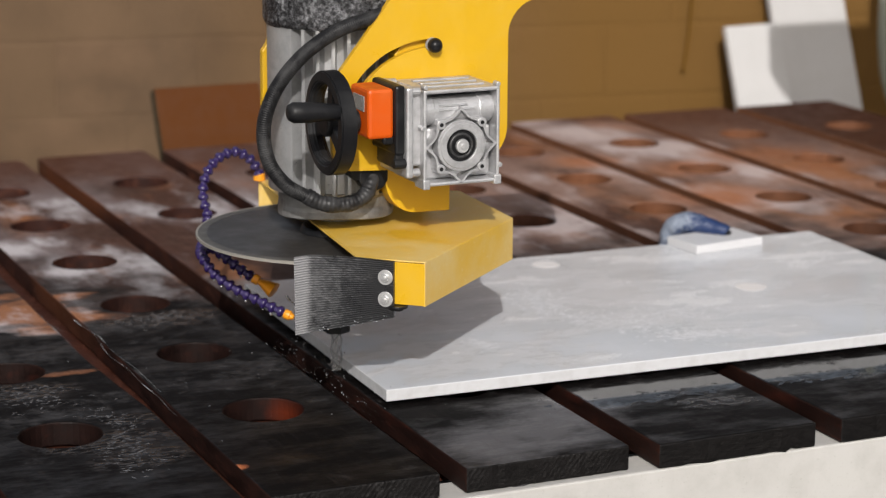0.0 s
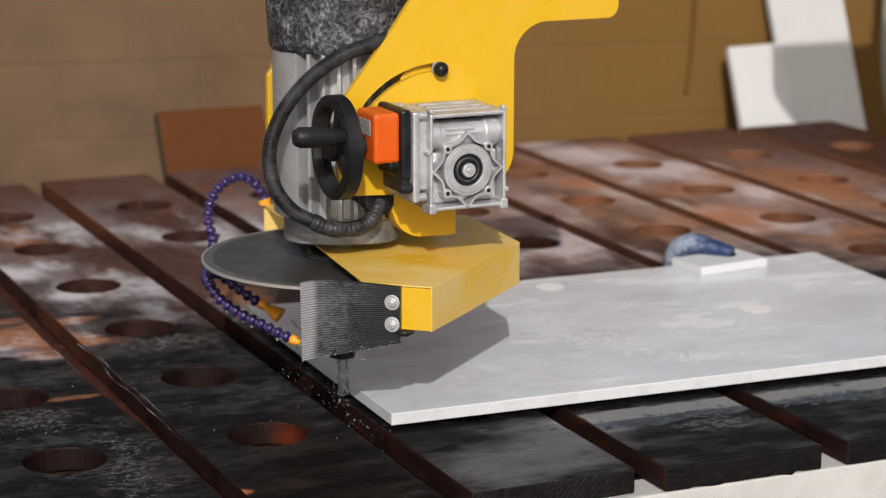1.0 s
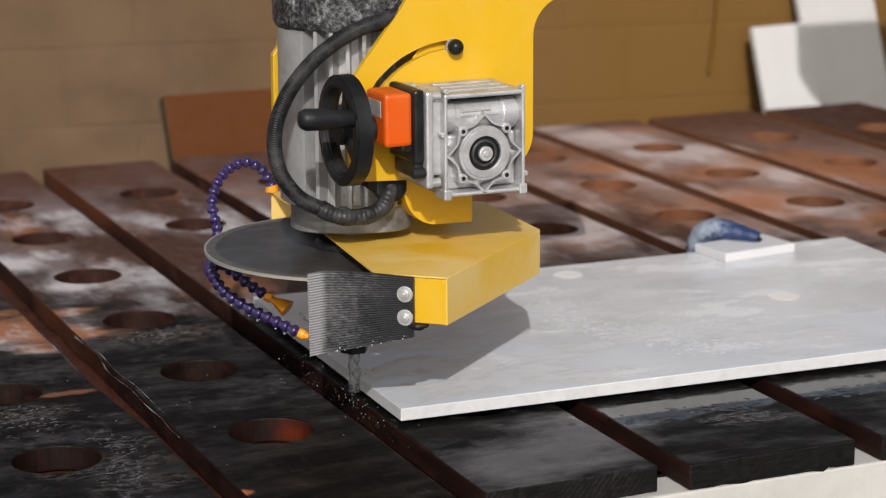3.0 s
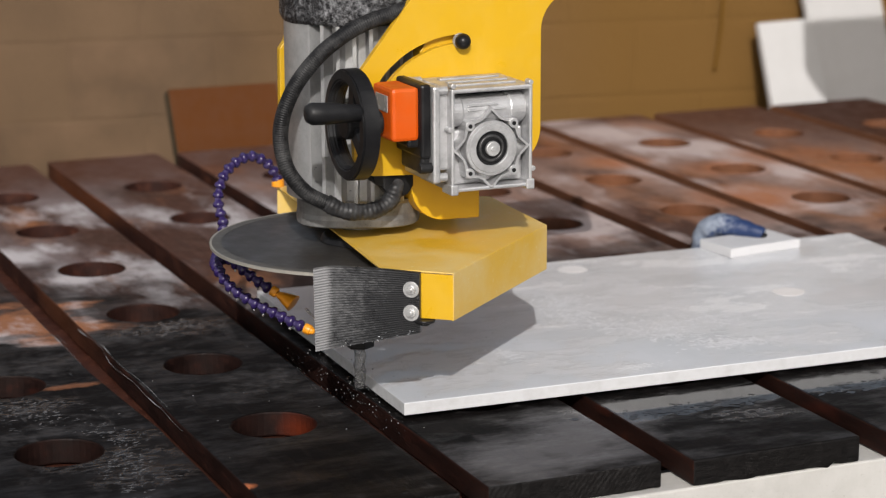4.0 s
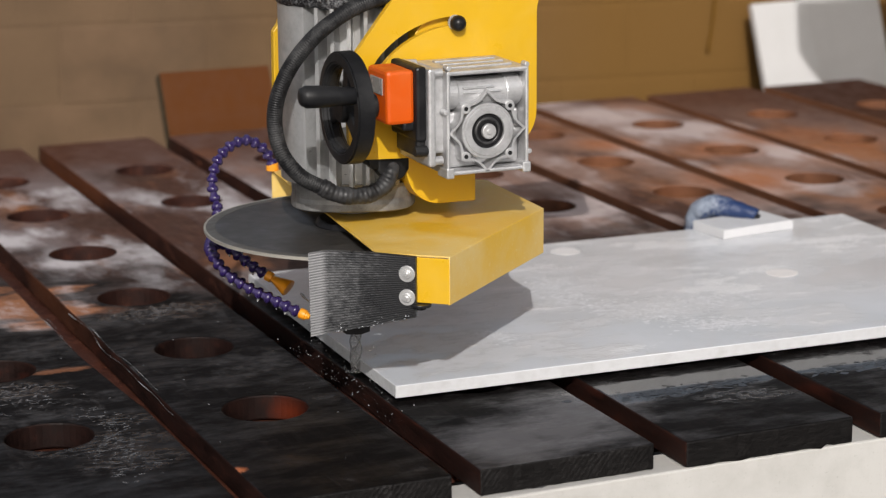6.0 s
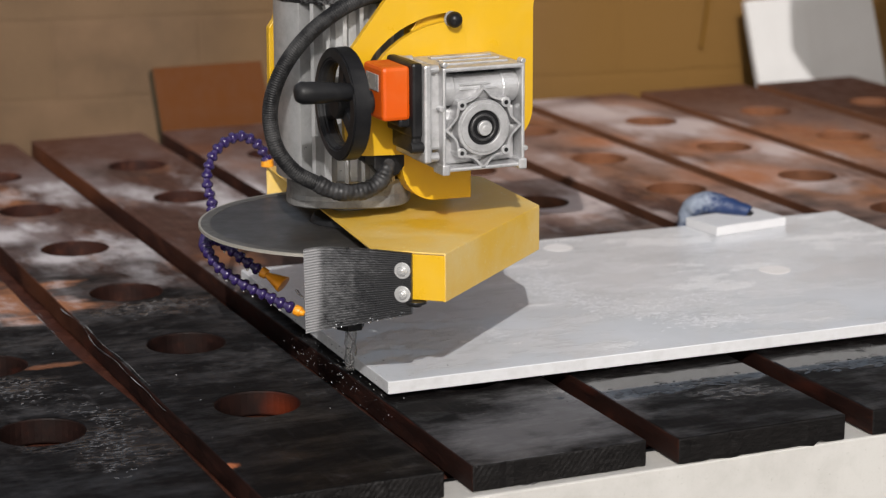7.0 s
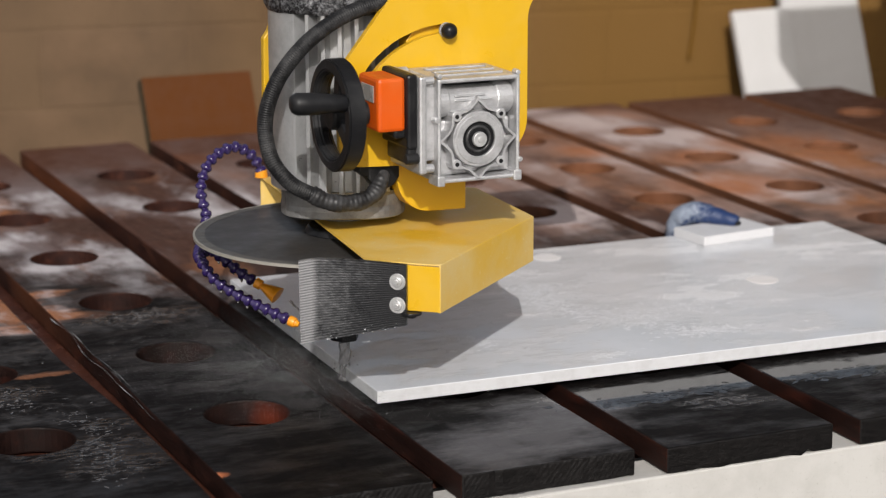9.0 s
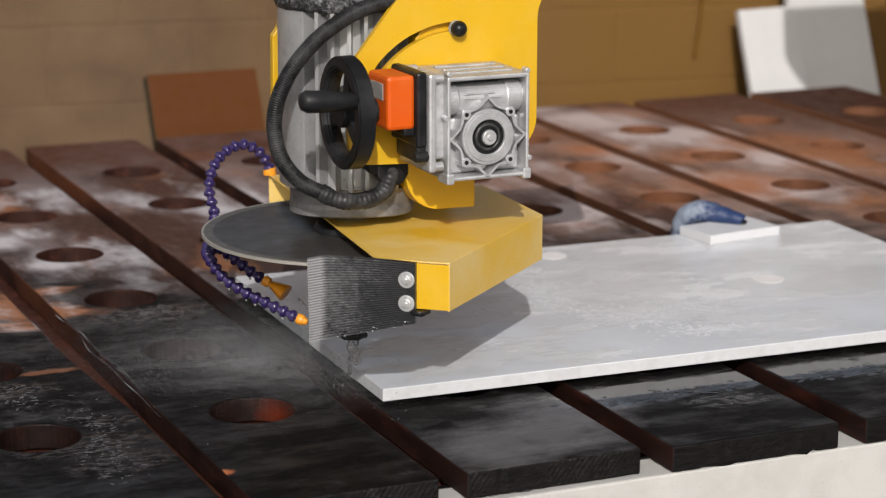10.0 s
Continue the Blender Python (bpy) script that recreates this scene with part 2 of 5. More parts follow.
def edge_build(nt, b, near_tones=((0.3, (0.0055, 0.0024, 0.0020)), (0.55, (0.0165, 0.0055, 0.0037)), (0.72, (0.040, 0.0116, 0.0064)), (0.8, (0.11, 0.029, 0.012)))):
    v = coords(nt, (1, 0.3, 1))
    grain = noise_tex(nt, v, 45, 7, 0.7)
    sep = nt.nodes.new("ShaderNodeSeparateXYZ")
    nt.links.new(v, sep.inputs[0])
    wet = ramp(nt, grain, near_tones)
    # red glow of the sunlit wall in one hole, put into the colour
    sunlit_glow = nt.nodes.new("ShaderNodeVectorMath")
    sunlit_glow.operation = "DISTANCE"
    nt.links.new(v, sunlit_glow.inputs[0])
    sunlit_glow.inputs[1].default_value = (-0.108, 0.012, -0.022)
    wet = mix(nt, span(nt, add(nt, sunlit_glow.outputs["Value"], add(nt, grain, 0.03, "MULTIPLY")), 0.010, 0.046, 0.80, 0.0), wet, (0.115, 0.018, 0.005))
    old = ramp(nt, grain, [(0.3, (0.014, 0.006, 0.005)), (0.55, (0.036, 0.013, 0.009)), (0.75, (0.10, 0.036, 0.020))])
    redder = ramp(nt, noise_tex(nt, v, 3.3, 2, 0.5), [(0.52, 0.0), (0.62, 0.70)])
    old = mix(nt, redder, old, (0.17, 0.056, 0.022))
    old = mix(nt, span(nt, sep.outputs[0], 0.6, 1.1, 0.0, 0.65), old, mix(nt, grain, (0.10, 0.042, 0.022), (0.27, 0.115, 0.055)))
    glow = ramp(nt, noise_tex(nt, v, 11, 3, 0.6), [(0.62, 0.0), (0.72, 0.5)])
    wet = mix(nt, glow, wet, (0.060, 0.012, 0.006))
    nt.links.new(mix(nt, span(nt, sep.outputs[1], 0.12, 0.36), wet, old), b.inputs["Base Color"])
    nt.links.new(ramp(nt, grain, [(0.3, 0.5), (0.7, 0.8)]), b.inputs["Roughness"])
    b.inputs["Specular IOR Level"].default_value = 0.15
    bump(nt, b, grain, 0.6, 0.002)


def end_build(nt, b):
    v = coords(nt, (1, 1, 3.2))
    grain = noise_tex(nt, v, 60, 7, 0.75)
    turned = nt.nodes.new("ShaderNodeMapping")
    turned.inputs["Rotation"].default_value = (0, radians(-38), 0)
    nt.links.new(coords(nt), turned.inputs[0])
    rings = node(nt, "ShaderNodeTexWave", Scale=46.0, Distortion=3.0, Detail=3.0, Detail_Scale=2.5)
    nt.links.new(turned.outputs[0], rings.inputs["Vector"])
    sawn = ramp(nt, noise_tex(nt, coords(nt), 9, 4, 0.6), [(0.40, 0.25), (0.58, 1.0)])
    place_x = nt.nodes.new("ShaderNodeSeparateXYZ")
    nt.links.new(coords(nt), place_x.inputs[0])
    # the rings show on the boards that were cut last
    sawn = add(nt, sawn, span(nt, place_x.outputs[0], 0.26, 0.31, 1.0, 0.25), "MULTIPLY")
    ridge = add(nt, rings.outputs["Fac"], sawn, "MULTIPLY")
    worn = add(nt, add(nt, ridge, 0.20, "MULTIPLY"), add(nt, grain, 0.90, "MULTIPLY"))
    nt.links.new(ramp(nt, worn, [(0.38, (0.004, 0.0035, 0.0035)), (0.56, (0.008, 0.007, 0.0068)), (0.76, (0.022, 0.021, 0.0215)), (0.88, (0.10, 0.096, 0.10))]), b.inputs["Base Color"])
    nt.links.new(ramp(nt, grain, [(0.3, 0.28), (0.7, 0.65)]), b.inputs["Roughness"])
    b.inputs["Specular IOR Level"].default_value = 0.12
    bump(nt, b, worn, 0.8, 0.0024)


def slab_build(nt, b):
    v = coords(nt)
    veins = noise_tex(nt, v, 4, 9, 0.6)
    speck = noise_tex(nt, v, 260, 3, 0.7)
    cells = noise_tex(nt, v, 120, 4, 0.7)
    base = ramp(nt, veins, [(0.3, (0.51, 0.52, 0.545)), (0.6, (0.60, 0.61, 0.64))])
    drawn = nt.nodes.new("ShaderNodeMapping")
    drawn.inputs["Scale"].default_value = (0.75, 1.7, 1.0)
    drawn.inputs["Rotation"].default_value = (0, 0, 0.35)
    nt.links.new(v, drawn.inputs[0])
    film = noise_tex(nt, drawn.outputs[0], 5.0, 14, 0.70)
    sep = nt.nodes.new("ShaderNodeSeparateXYZ")
    nt.links.new(v, sep.inputs[0])
    # a drying, scummy middle and a smooth water film towards the edges
    patch = add(nt, film, add(nt, sep.outputs[1], 0.12, "MULTIPLY"))
    scum = ramp(nt, patch, [(0.50, 0.0), (0.535, 0.16), (0.57, 0.14), (0.61, 0.22), (0.625, 0.60), (0.72, 0.66)])
    chalky = mix(nt, scum, base, (0.84, 0.84, 0.85))
    nt.links.new(mix(nt, ramp(nt, speck, [(0.64, 0.0), (0.74, 0.4)]), chalky, (0.36, 0.355, 0.35)), b.inputs["Base Color"])
    nt.links.new(mix(nt, scum, (0.085, 0.085, 0.085), (0.15, 0.15, 0.15)), b.inputs["Roughness"])
    b.inputs["Specular IOR Level"].default_value = 0.34
    bump(nt, b, add(nt, scum, add(nt, cells, scum, "MULTIPLY")), 0.6, 0.0020)


def wall_build(nt, b):
    v = coords(nt)
    geo = nt.nodes.new("ShaderNodeNewGeometry")
    info = nt.nodes.new("ShaderNodeObjectInfo")
    sep = nt.nodes.new("ShaderNodeSeparateXYZ")
    nt.links.new(geo.outputs["Position"], sep.inputs[0])
    blot = noise_tex(nt, geo.outputs["Position"], 4.0, 7, 0.6)
    fine = noise_tex(nt, geo.outputs["Position"], 70, 5, 0.7)
    stone = ramp(nt, blot, [(0.3, (0.066, 0.038, 0.020)), (0.50, (0.100, 0.060, 0.031)), (0.70, (0.140, 0.084, 0.046))])
    own = mix(nt, span(nt, info.outputs["Random"], 0, 1, 0.0, 0.60), stone, (0.112, 0.068, 0.034))
    ochre = mix(nt, span(nt, sep.outputs[0], 0.55, 1.7, 0.0, 0.92), own, (0.132, 0.064, 0.0075))
    nt.links.new(ochre, b.inputs["Base Color"])
    b.inputs["Roughness"].default_value = 0.9
    bump(nt, b, fine, 0.6, 0.004)


PLANK = mat("wet_plank", plank_build)
PLANK_EDGE = mat("red_brown_plank_edge", edge_build)
# hole walls: darker copy of the edge colour, with their shade in it
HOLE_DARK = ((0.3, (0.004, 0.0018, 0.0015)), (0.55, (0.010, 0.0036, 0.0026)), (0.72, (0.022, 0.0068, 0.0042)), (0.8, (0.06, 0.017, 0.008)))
PLANK_HOLE = mat("shaded_hole_wall", lambda nt, b: edge_build(nt, b, HOLE_DARK))
PLANK_END = mat("black_end_grain", end_build)
SLAB = mat("pale_stone", slab_build)
WALL = mat("sandy_block", wall_build)
YELLOW = painted("yellow_paint", (0.58, 0.338, 0.009), (0.56, 0.38, 0.07), 0.36, 0.18)
DUSTY = painted("dusty_yellow_paint", (0.68, 0.405, 0.025), (0.70, 0.55, 0.26), 0.36, 0.85, scale=7)
ALU = painted("cast_aluminium", (0.55, 0.55, 0.56), (0.20, 0.20, 0.20), 0.40, 0.55, 0.6, scale=38, grain=0.0016)
FLANGE = painted("dirty_grey_paint", (0.20, 0.198, 0.195), (0.05, 0.048, 0.045), 0.40, 0.85, 0.35, scale=24)
MOTOR = painted("grey_motor_paint", (0.46, 0.462, 0.465), (0.22, 0.215, 0.21), 0.36, 0.5, 0.55, scale=30)


def cowl_build(nt, b):
    v = coords(nt)
    lump = noise_tex(nt, v, 40, 7, 0.7)
    splash = noise_tex(nt, v, 170, 5, 0.75)
    wet = add(nt, add(nt, lump, 0.55, "MULTIPLY"), add(nt, splash, 0.55, "MULTIPLY"))
    nt.links.new(ramp(nt, wet, [(0.50, (0.010, 0.010, 0.011)), (0.57, (0.045, 0.045, 0.048)), (0.66, (0.20, 0.20, 0.21)), (0.74, (0.60, 0.60, 0.62))]), b.inputs["Base Color"])
    nt.links.new(ramp(nt, splash, [(0.35, 0.12), (0.65, 0.42)]), b.inputs["Roughness"])
    bump(nt, b, wet, 0.9, 0.006)


COWL = mat("wet_black_cover", cowl_build)
RUBBER = painted("black_rubber", (0.015, 0.015, 0.016), (0.15, 0.15, 0.15), 0.34, 0.35, scale=70)


def flap_build(nt, b):
    v = coords(nt)
    sep = nt.nodes.new("ShaderNodeSeparateXYZ")
    nt.links.new(v, sep.inputs[0])
    flat = nt.nodes.new("ShaderNodeMapping")
    flat.inputs["Scale"].default_value = (1, 1, 2.6)
    nt.links.new(v, flat.inputs[0])
    blot = noise_tex(nt, v, 26, 8, 0.68)
    fleck = noise_tex(nt, flat.outputs[0], 150, 5, 0.7)
    # slurry grows towards the free end; its sunlit strip is put into colour
    wet = add(nt, add(nt, blot, 0.40, "MULTIPLY"), add(nt, add(nt, fleck, 0.55, "MULTIPLY"), add(nt, span(nt, sep.outputs[0], -0.128, -0.118, 0.30, 0.0), span(nt, sep.outputs[0], -0.135, -0.02, 0.12, -0.16))))
    nt.links.new(mix(nt, ramp(nt, wet, [(0.44, 0.0), (0.80, 0.50)]), (0.022, 0.022, 0.023), (0.36, 0.36, 0.37)), b.inputs["Base Color"])
    nt.links.new(ramp(nt, blot, [(0.3, 0.22), (0.7, 0.42)]), b.inputs["Roughness"])
    bump(nt, b, fleck, 0.4, 0.0006)


FLAP = mat("wet_ribbed_rubber", flap_build)
# darker casting behind the gearbox pockets; their shade is in the colour
CASTING_SHADE = painted("shaded_casting", (0.15, 0.15, 0.148), (0.05, 0.05, 0.048), 0.6, 0.6, 0.3, scale=30)
BLACK = painted("black_plastic", (0.007, 0.007, 0.008), (0.06, 0.06, 0.06), 0.38, 0.25, gloss=0.22)
ORANGE = painted("orange_plastic", (0.56, 0.078, 0.003), (0.5, 0.16, 0.04), 0.42, 0.25, gloss=0.3)
AMBER = painted("amber_plastic", (0.80, 0.30, 0.01), (0.7, 0.4, 0.1), 0.35, 0.2)
PURPLE = painted("purple_plastic", (0.020, 0.010, 0.070), (0.24, 0.21, 0.34), 0.20, 0.26, scale=60)
STEEL = painted("blade_steel", (0.060, 0.057, 0.055), (0.10, 0.097, 0.094), 0.40, 0.4, 0.5, scale=9)
RIM = painted("blade_segment", (0.105, 0.10, 0.092), (0.15, 0.145, 0.135), 0.5, 0.4, 0.4)
EDGE = painted("worn_diamond_edge", (0.36, 0.34, 0.30), (0.25, 0.24, 0.22), 0.5, 0.4, 0.4)
ZINC = painted("zinc_bolt", (0.55, 0.55, 0.55), (0.4, 0.4, 0.4), 0.45, 0.3, 0.7)
WHITE = painted("white_paint", (0.47, 0.46, 0.44), (0.26, 0.245, 0.225), 0.6, 0.4, scale=11)
CHALK = painted("white_stone", (0.48, 0.47, 0.465), (0.40, 0.39, 0.38), 0.55, 0.35, scale=9)
TERRA = painted("terracotta", (0.076, 0.0235, 0.0036), (0.095, 0.033, 0.008), 0.75, 0.3, gloss=0.2)
DARK_SIDE = painted("dark_sawn_side", (0.050, 0.040, 0.024), (0.075, 0.058, 0.034), 0.7, 0.4, gloss=0.2)
YARD = painted("yard_concrete", (0.19, 0.185, 0.18), (0.12, 0.115, 0.11), 0.9, 0.5, scale=3)
GREYHOSE = painted("grey_hose", (0.2, 0.21, 0.17), (0.3, 0.3, 0.27), 0.5, 0.3)
CONDUIT = painted("black_conduit", (0.011, 0.011, 0.012), (0.13, 0.13, 0.13), 0.45, 0.30, scale=34, gloss=0.18)
SLEEVE = painted("smeared_rubber", (0.012, 0.012, 0.013), (0.20, 0.20, 0.205), 0.45, 0.24, scale=45, gloss=0.3)
TRAY = painted("rusty_tray", (0.022, 0.008, 0.005), (0.07, 0.020, 0.008), 0.6, 0.6, scale=8, gloss=0.2)
PANEL = painted("wet_red_panel", (0.042, 0.0135, 0.0085), (0.095, 0.028, 0.013), 0.5, 0.7, scale=16, grain=0.002, gloss=0.3)
SAWN = painted("sawn_stone_edge", (0.52, 0.525, 0.54), (0.34, 0.335, 0.33), 0.5, 0.4, scale=45)
STRIP = painted("pale_strip_stone", (0.56, 0.56, 0.575), (0.48, 0.475, 0.48), 0.5, 0.3)
PAPER = painted("white_paper", (0.74, 0.71, 0.70), (0.60, 0.58, 0.56), 0.5, 0.4, scale=60)
GREYWIN = painted("grey_window", (0.25, 0.24, 0.23), (0.4, 0.38, 0.36), 0.25, 0.3)
CABLE = painted("brown_cable", (0.135, 0.066, 0.010), (0.14, 0.075, 0.02), 0.8, 0.3, gloss=0.1)
WETBIT = painted("spinning_grey_metal", (0.30, 0.30, 0.31), (0.45, 0.45, 0.46), 0.45, 0.5, 0.1)
WETBIT.node_tree.nodes["Principled BSDF"].inputs["Alpha"].default_value = 0.45


def blue_build(nt, b):
    v = coords(nt)
    sep = nt.nodes.new("ShaderNodeSeparateXYZ")
    nt.links.new(v, sep.inputs[0])
    n = noise_tex(nt, v, 120, 6, 0.7)
    # pale slurry has dried on the leg and along the back of the arm
    crust = add(nt, add(nt, n, add(nt, sep.outputs[0], -9.0, "MULTIPLY")), add(nt, sep.outputs[2], 6.0, "MULTIPLY"))
    nt.links.new(mix(nt, ramp(nt, crust, [(0.40, 0.0), (0.68, 0.72)]), (0.010, 0.027, 0.092), (0.30, 0.34, 0.40)), b.inputs["Base Color"])
    b.inputs["Roughness"].default_value = 0.5
    bump(nt, b, n, 0.6, 0.002)


BLUE = mat("blue_plastic", blue_build)


def water_build(nt, b):
    b.inputs["Base Color"].default_value = (0.72, 0.74, 0.76, 1)
    b.inputs["Transmission Weight"].default_value = 0.8
    b.inputs["IOR"].default_value = 1.33
    b.inputs["Roughness"].default_value = 0.08


def mist_build(nt, b):
    b.inputs["Base Color"].default_value = (0.85, 0.87, 0.9, 1)
    b.inputs["Roughness"].default_value = 0.6


WATER = mat("water", water_build)


def ripple_build(nt, b):
    b.inputs["Base Color"].default_value = (0.014, 0.012, 0.012, 1)
    b.inputs["IOR"].default_value = 1.36
    b.inputs["Roughness"].default_value = 0.09
    bump(nt, b, noise_tex(nt, coords(nt, (1, 1.6, 1)), 55, 3, 0.5), 0.12, 0.001)


RIPPLE = mat("standing_water", ripple_build)


# water ridges: the grey base colour carries their white glint
def line_build(nt, b):
    b.inputs["Base Color"].default_value = (0.42, 0.44, 0.46, 1)
    b.inputs["Transmission Weight"].default_value = 0.4
    b.inputs["IOR"].default_value = 1.33
    b.inputs["Roughness"].default_value = 0.12


WETLINE = mat("pale_glint_water", line_build)
# flecks on the near boards: glints of rippled water put into a pale colour
FLECK = painted("painted_glint", (0.125, 0.123, 0.126), (0.03, 0.03, 0.031), 0.14, 0.9, scale=90, gloss=0.6)
SLURRY = painted("pale_slurry", (0.71, 0.72, 0.745), (0.60, 0.61, 0.63), 0.14, 0.4, scale=60, gloss=0.6)
MIST = mat("water_mist", mist_build)


# ---- mesh tools ----
def link(name, bm, material, parent=None, label="", smooth=False):
    bmesh.ops.recalc_face_normals(bm, faces=bm.faces)
    me = bpy.data.meshes.new(name)
    bm.to_mesh(me)
    bm.free()
    if smooth:
        for p in me.polygons:
            p.use_smooth = True
    me.materials.append(material)
    ob = new(name, me)
    ob.parent = parent
    if label:
        ob["label"] = label
    return ob


def part(name, bm, material, parent, label="", smooth=False):
    return link(name, bm, material, parent, label, smooth)


def box(bm, lo, hi, bevel=0.0, m=None):
    lo, hi = Vector(lo), Vector(hi)
    r = bmesh.ops.create_cube(bm, size=1, matrix=(m or Matrix()) @ Matrix.Translation((lo + hi) / 2) @ Matrix.Diagonal((*(hi - lo), 1)))
    if bevel:
        es = {e for v in r["verts"] for e in v.link_edges}
        bmesh.ops.bevel(bm, geom=list(es), offset=bevel, segments=2, affect="EDGES", profile=0.5)
    return bm


def cyl(bm, m, r1, r2, depth, seg=40, bevel=0.0):
    """A cylinder or cone along local z, from 0 to depth."""
    r = bmesh.ops.create_cone(bm, cap_ends=True, segments=seg, radius1=r1, radius2=r2, depth=depth, matrix=m @ Matrix.Translation((0, 0, depth / 2)))
    if bevel:
        es = {e for v in r["verts"] for e in v.link_edges if len(e.link_faces) == 2 and any(len(f.verts) > 4 for f in e.link_faces)}
        bmesh.ops.bevel(bm, geom=list(es), offset=bevel, segments=2, affect="EDGES", profile=0.5)
    return bm


def extrude_poly(bm, pts, offset, bevel=0.0):
    """A plate: the outline pts, thick by the vector offset."""
    vs = [bm.verts.new(p) for p in pts]
    f = bm.faces.new(vs)
    r = bmesh.ops.extrude_face_region(bm, geom=[f])
    nv = [g for g in r["geom"] if isinstance(g, bmesh.types.BMVert)]
    bmesh.ops.translate(bm, verts=nv, vec=offset)
    if bevel:
        es = {e for v in vs + nv for e in v.link_edges}
        bmesh.ops.bevel(bm, geom=list(es), offset=bevel, segments=2, affect="EDGES", profile=0.5)
    return bm


def spline(pts, n):
    """Catmull-Rom points through pts."""
    pts = [Vector(p) for p in pts]
    full = [2 * pts[0] - pts[1], *pts, 2 * pts[-1] - pts[-2]]
    out = []
    for i in range(1, len(full) - 2):
        a, b, c, d = full[i - 1:i + 3]
        for k in range(n):
            t = k / n
            out.append(0.5 * (2 * b + (c - a) * t + (2 * a - 5 * b + 4 * c - d) * t * t + (3 * b - 3 * c + d - a) * t ** 3))
    out.append(pts[-1])
    return out


def tube(bm, path, radius, seg=14, caps=True):
    """A round pipe along path; radius is a number or a function of the length along it."""
    length, rings = 0.0, []
    up = Vector((0.13, 0.21, 0.97))
    for i, p in enumerate(path):
        if i:
            length += (p - path[i - 1]).length
        tan = (path[min(i + 1, len(path) - 1)] - path[max(i - 1, 0)]).normalized()
        side = tan.cross(up).normalized()
        top = side.cross(tan)
        up = top
        r = radius(length) if callable(radius) else radius
        rings.append([bm.verts.new(p + (side * math.cos(a) + top * math.sin(a)) * r) for a in (2 * math.pi * k / seg for k in range(seg))])
    for a, b in zip(rings, rings[1:]):
        for k in range(seg):
            bm.faces.new((a[k], a[(k + 1) % seg], b[(k + 1) % seg], b[k]))
    if caps:
        bm.faces.new(rings[0][::-1])
        bm.faces.new(rings[-1])
    return bm


def resample(path, step):
    out, rest = [path[0]], step
    for a, b in zip(path, path[1:]):
        d = (b - a).length
        while d >= rest:
            a = a + (b - a) * (rest / d)
            out.append(a)
            d, rest = (b - a).length, step
        rest -= d
    return out


def thing(name, label, category, at=(0, 0, 0), group="", kind=""):
    e = new(name)
    e.empty_display_size = 0.05
    e.location = at
    return tagged(e, label, category, group, kind)


# ---- ground and wall ----
bm = bmesh.new()
box(bm, (-60, -60, -0.95), (60, 60, -0.80))
tagged(link("ground", bm, YARD), "grey concrete yard floor under the table", "ground", kind="structure")

WALL_AT = pose(0.2, 2.78, 0, 0, 0, -9)
BW, BH, GAP = 0.375, 0.20, 0.009
bm = bmesh.new()
box(bm, (-6, 0.003, -0.85), (6, 0.2, 0.75))
wall = tagged(link("wall_north", bm, WALL), "sandy brown concrete block wall turning ochre", "wall", kind="structure")
wall.matrix_world = WALL_AT

# ---- work table ----
PITCH, STEP, THICK, Y0, Y1 = 0.30, 0.3285, 0.036, -0.36, 1.99
table = thing("work_table", "sawing table of wet drilled wooden boards on a white frame", "table")


def plank(x0, x1, y0, y1, hx, holes, radius):
    """A drilled board: one sheet with round holes, pulled down to its thickness."""
    bm = bmesh.new()
    n = 40
    before = [(x0 + (x1 - x0) * k / 26, y0 + 0.0016 * noise.noise(Vector((x0 * 31 + k * 0.8, 5, 1)))) for k in range(27)]
    for hy in holes:
        lo, hi = max(hy - 0.13, y0 + 0.02), min(hy + 0.13, y1 - 0.02)
        rim, ring = [], []
        for i in range(n):
            a = 2 * math.pi * (i + 0.5) / n
            c, s = math.cos(a), math.sin(a)
            t = min(((x1 if c > 0 else x0) - hx) / c, ((hi if s > 0 else lo) - hy) / s)
            rim.append((hx + c * t, hy + s * t))
            ring.append((hx + c * radius, hy + s * radius))
        for corner in ((x0, lo), (x1, lo), (x0, hi), (x1, hi)):
            j = min(range(n), key=lambda q: (rim[q][0] - corner[0]) ** 2 + (rim[q][1] - corner[1]) ** 2)
            rim[j] = corner
        o = [bm.verts.new((*p, 0)) for p in rim]
        q = [bm.verts.new((*p, 0)) for p in ring]
        for i in range(n):
            bm.faces.new((o[i], o[(i + 1) % n], q[(i + 1) % n], q[i]))
        low = sorted(p for p in rim if abs(p[1] - lo) < 1e-6)
        bm.faces.new([bm.verts.new((*p, 0)) for p in before + low[::-1]])
        before = sorted(p for p in rim if abs(p[1] - hi) < 1e-6)
    bm.faces.new([bm.verts.new((*p, 0)) for p in before + [(x1, y1), (x0, y1)]])
    bmesh.ops.remove_doubles(bm, verts=bm.verts, dist=0.0002)
    bmesh.ops.recalc_face_normals(bm, faces=bm.faces)
    for v in bm.verts:
        if v.is_boundary and (abs(v.co.x - x0) < 1e-5 or abs(v.co.x - x1) < 1e-5):
            v.co.x += noise.noise(Vector((v.co.x * 9, v.co.y * 7, 3))) * 0.0022
    down = bmesh.ops.extrude_face_region(bm, geom=list(bm.faces), use_keep_orig=True)
    lower = [g for g in down["geom"] if isinstance(g, bmesh.types.BMVert)]
    bmesh.ops.translate(bm, verts=lower, vec=(0, 0, -THICK))
    for v in lower:
        if v.co.y < y0 + 0.004:
            v.co.z += 0.0045 * max(0.0, noise.noise(Vector((v.co.x * 55, 2, 9))))
    return bm


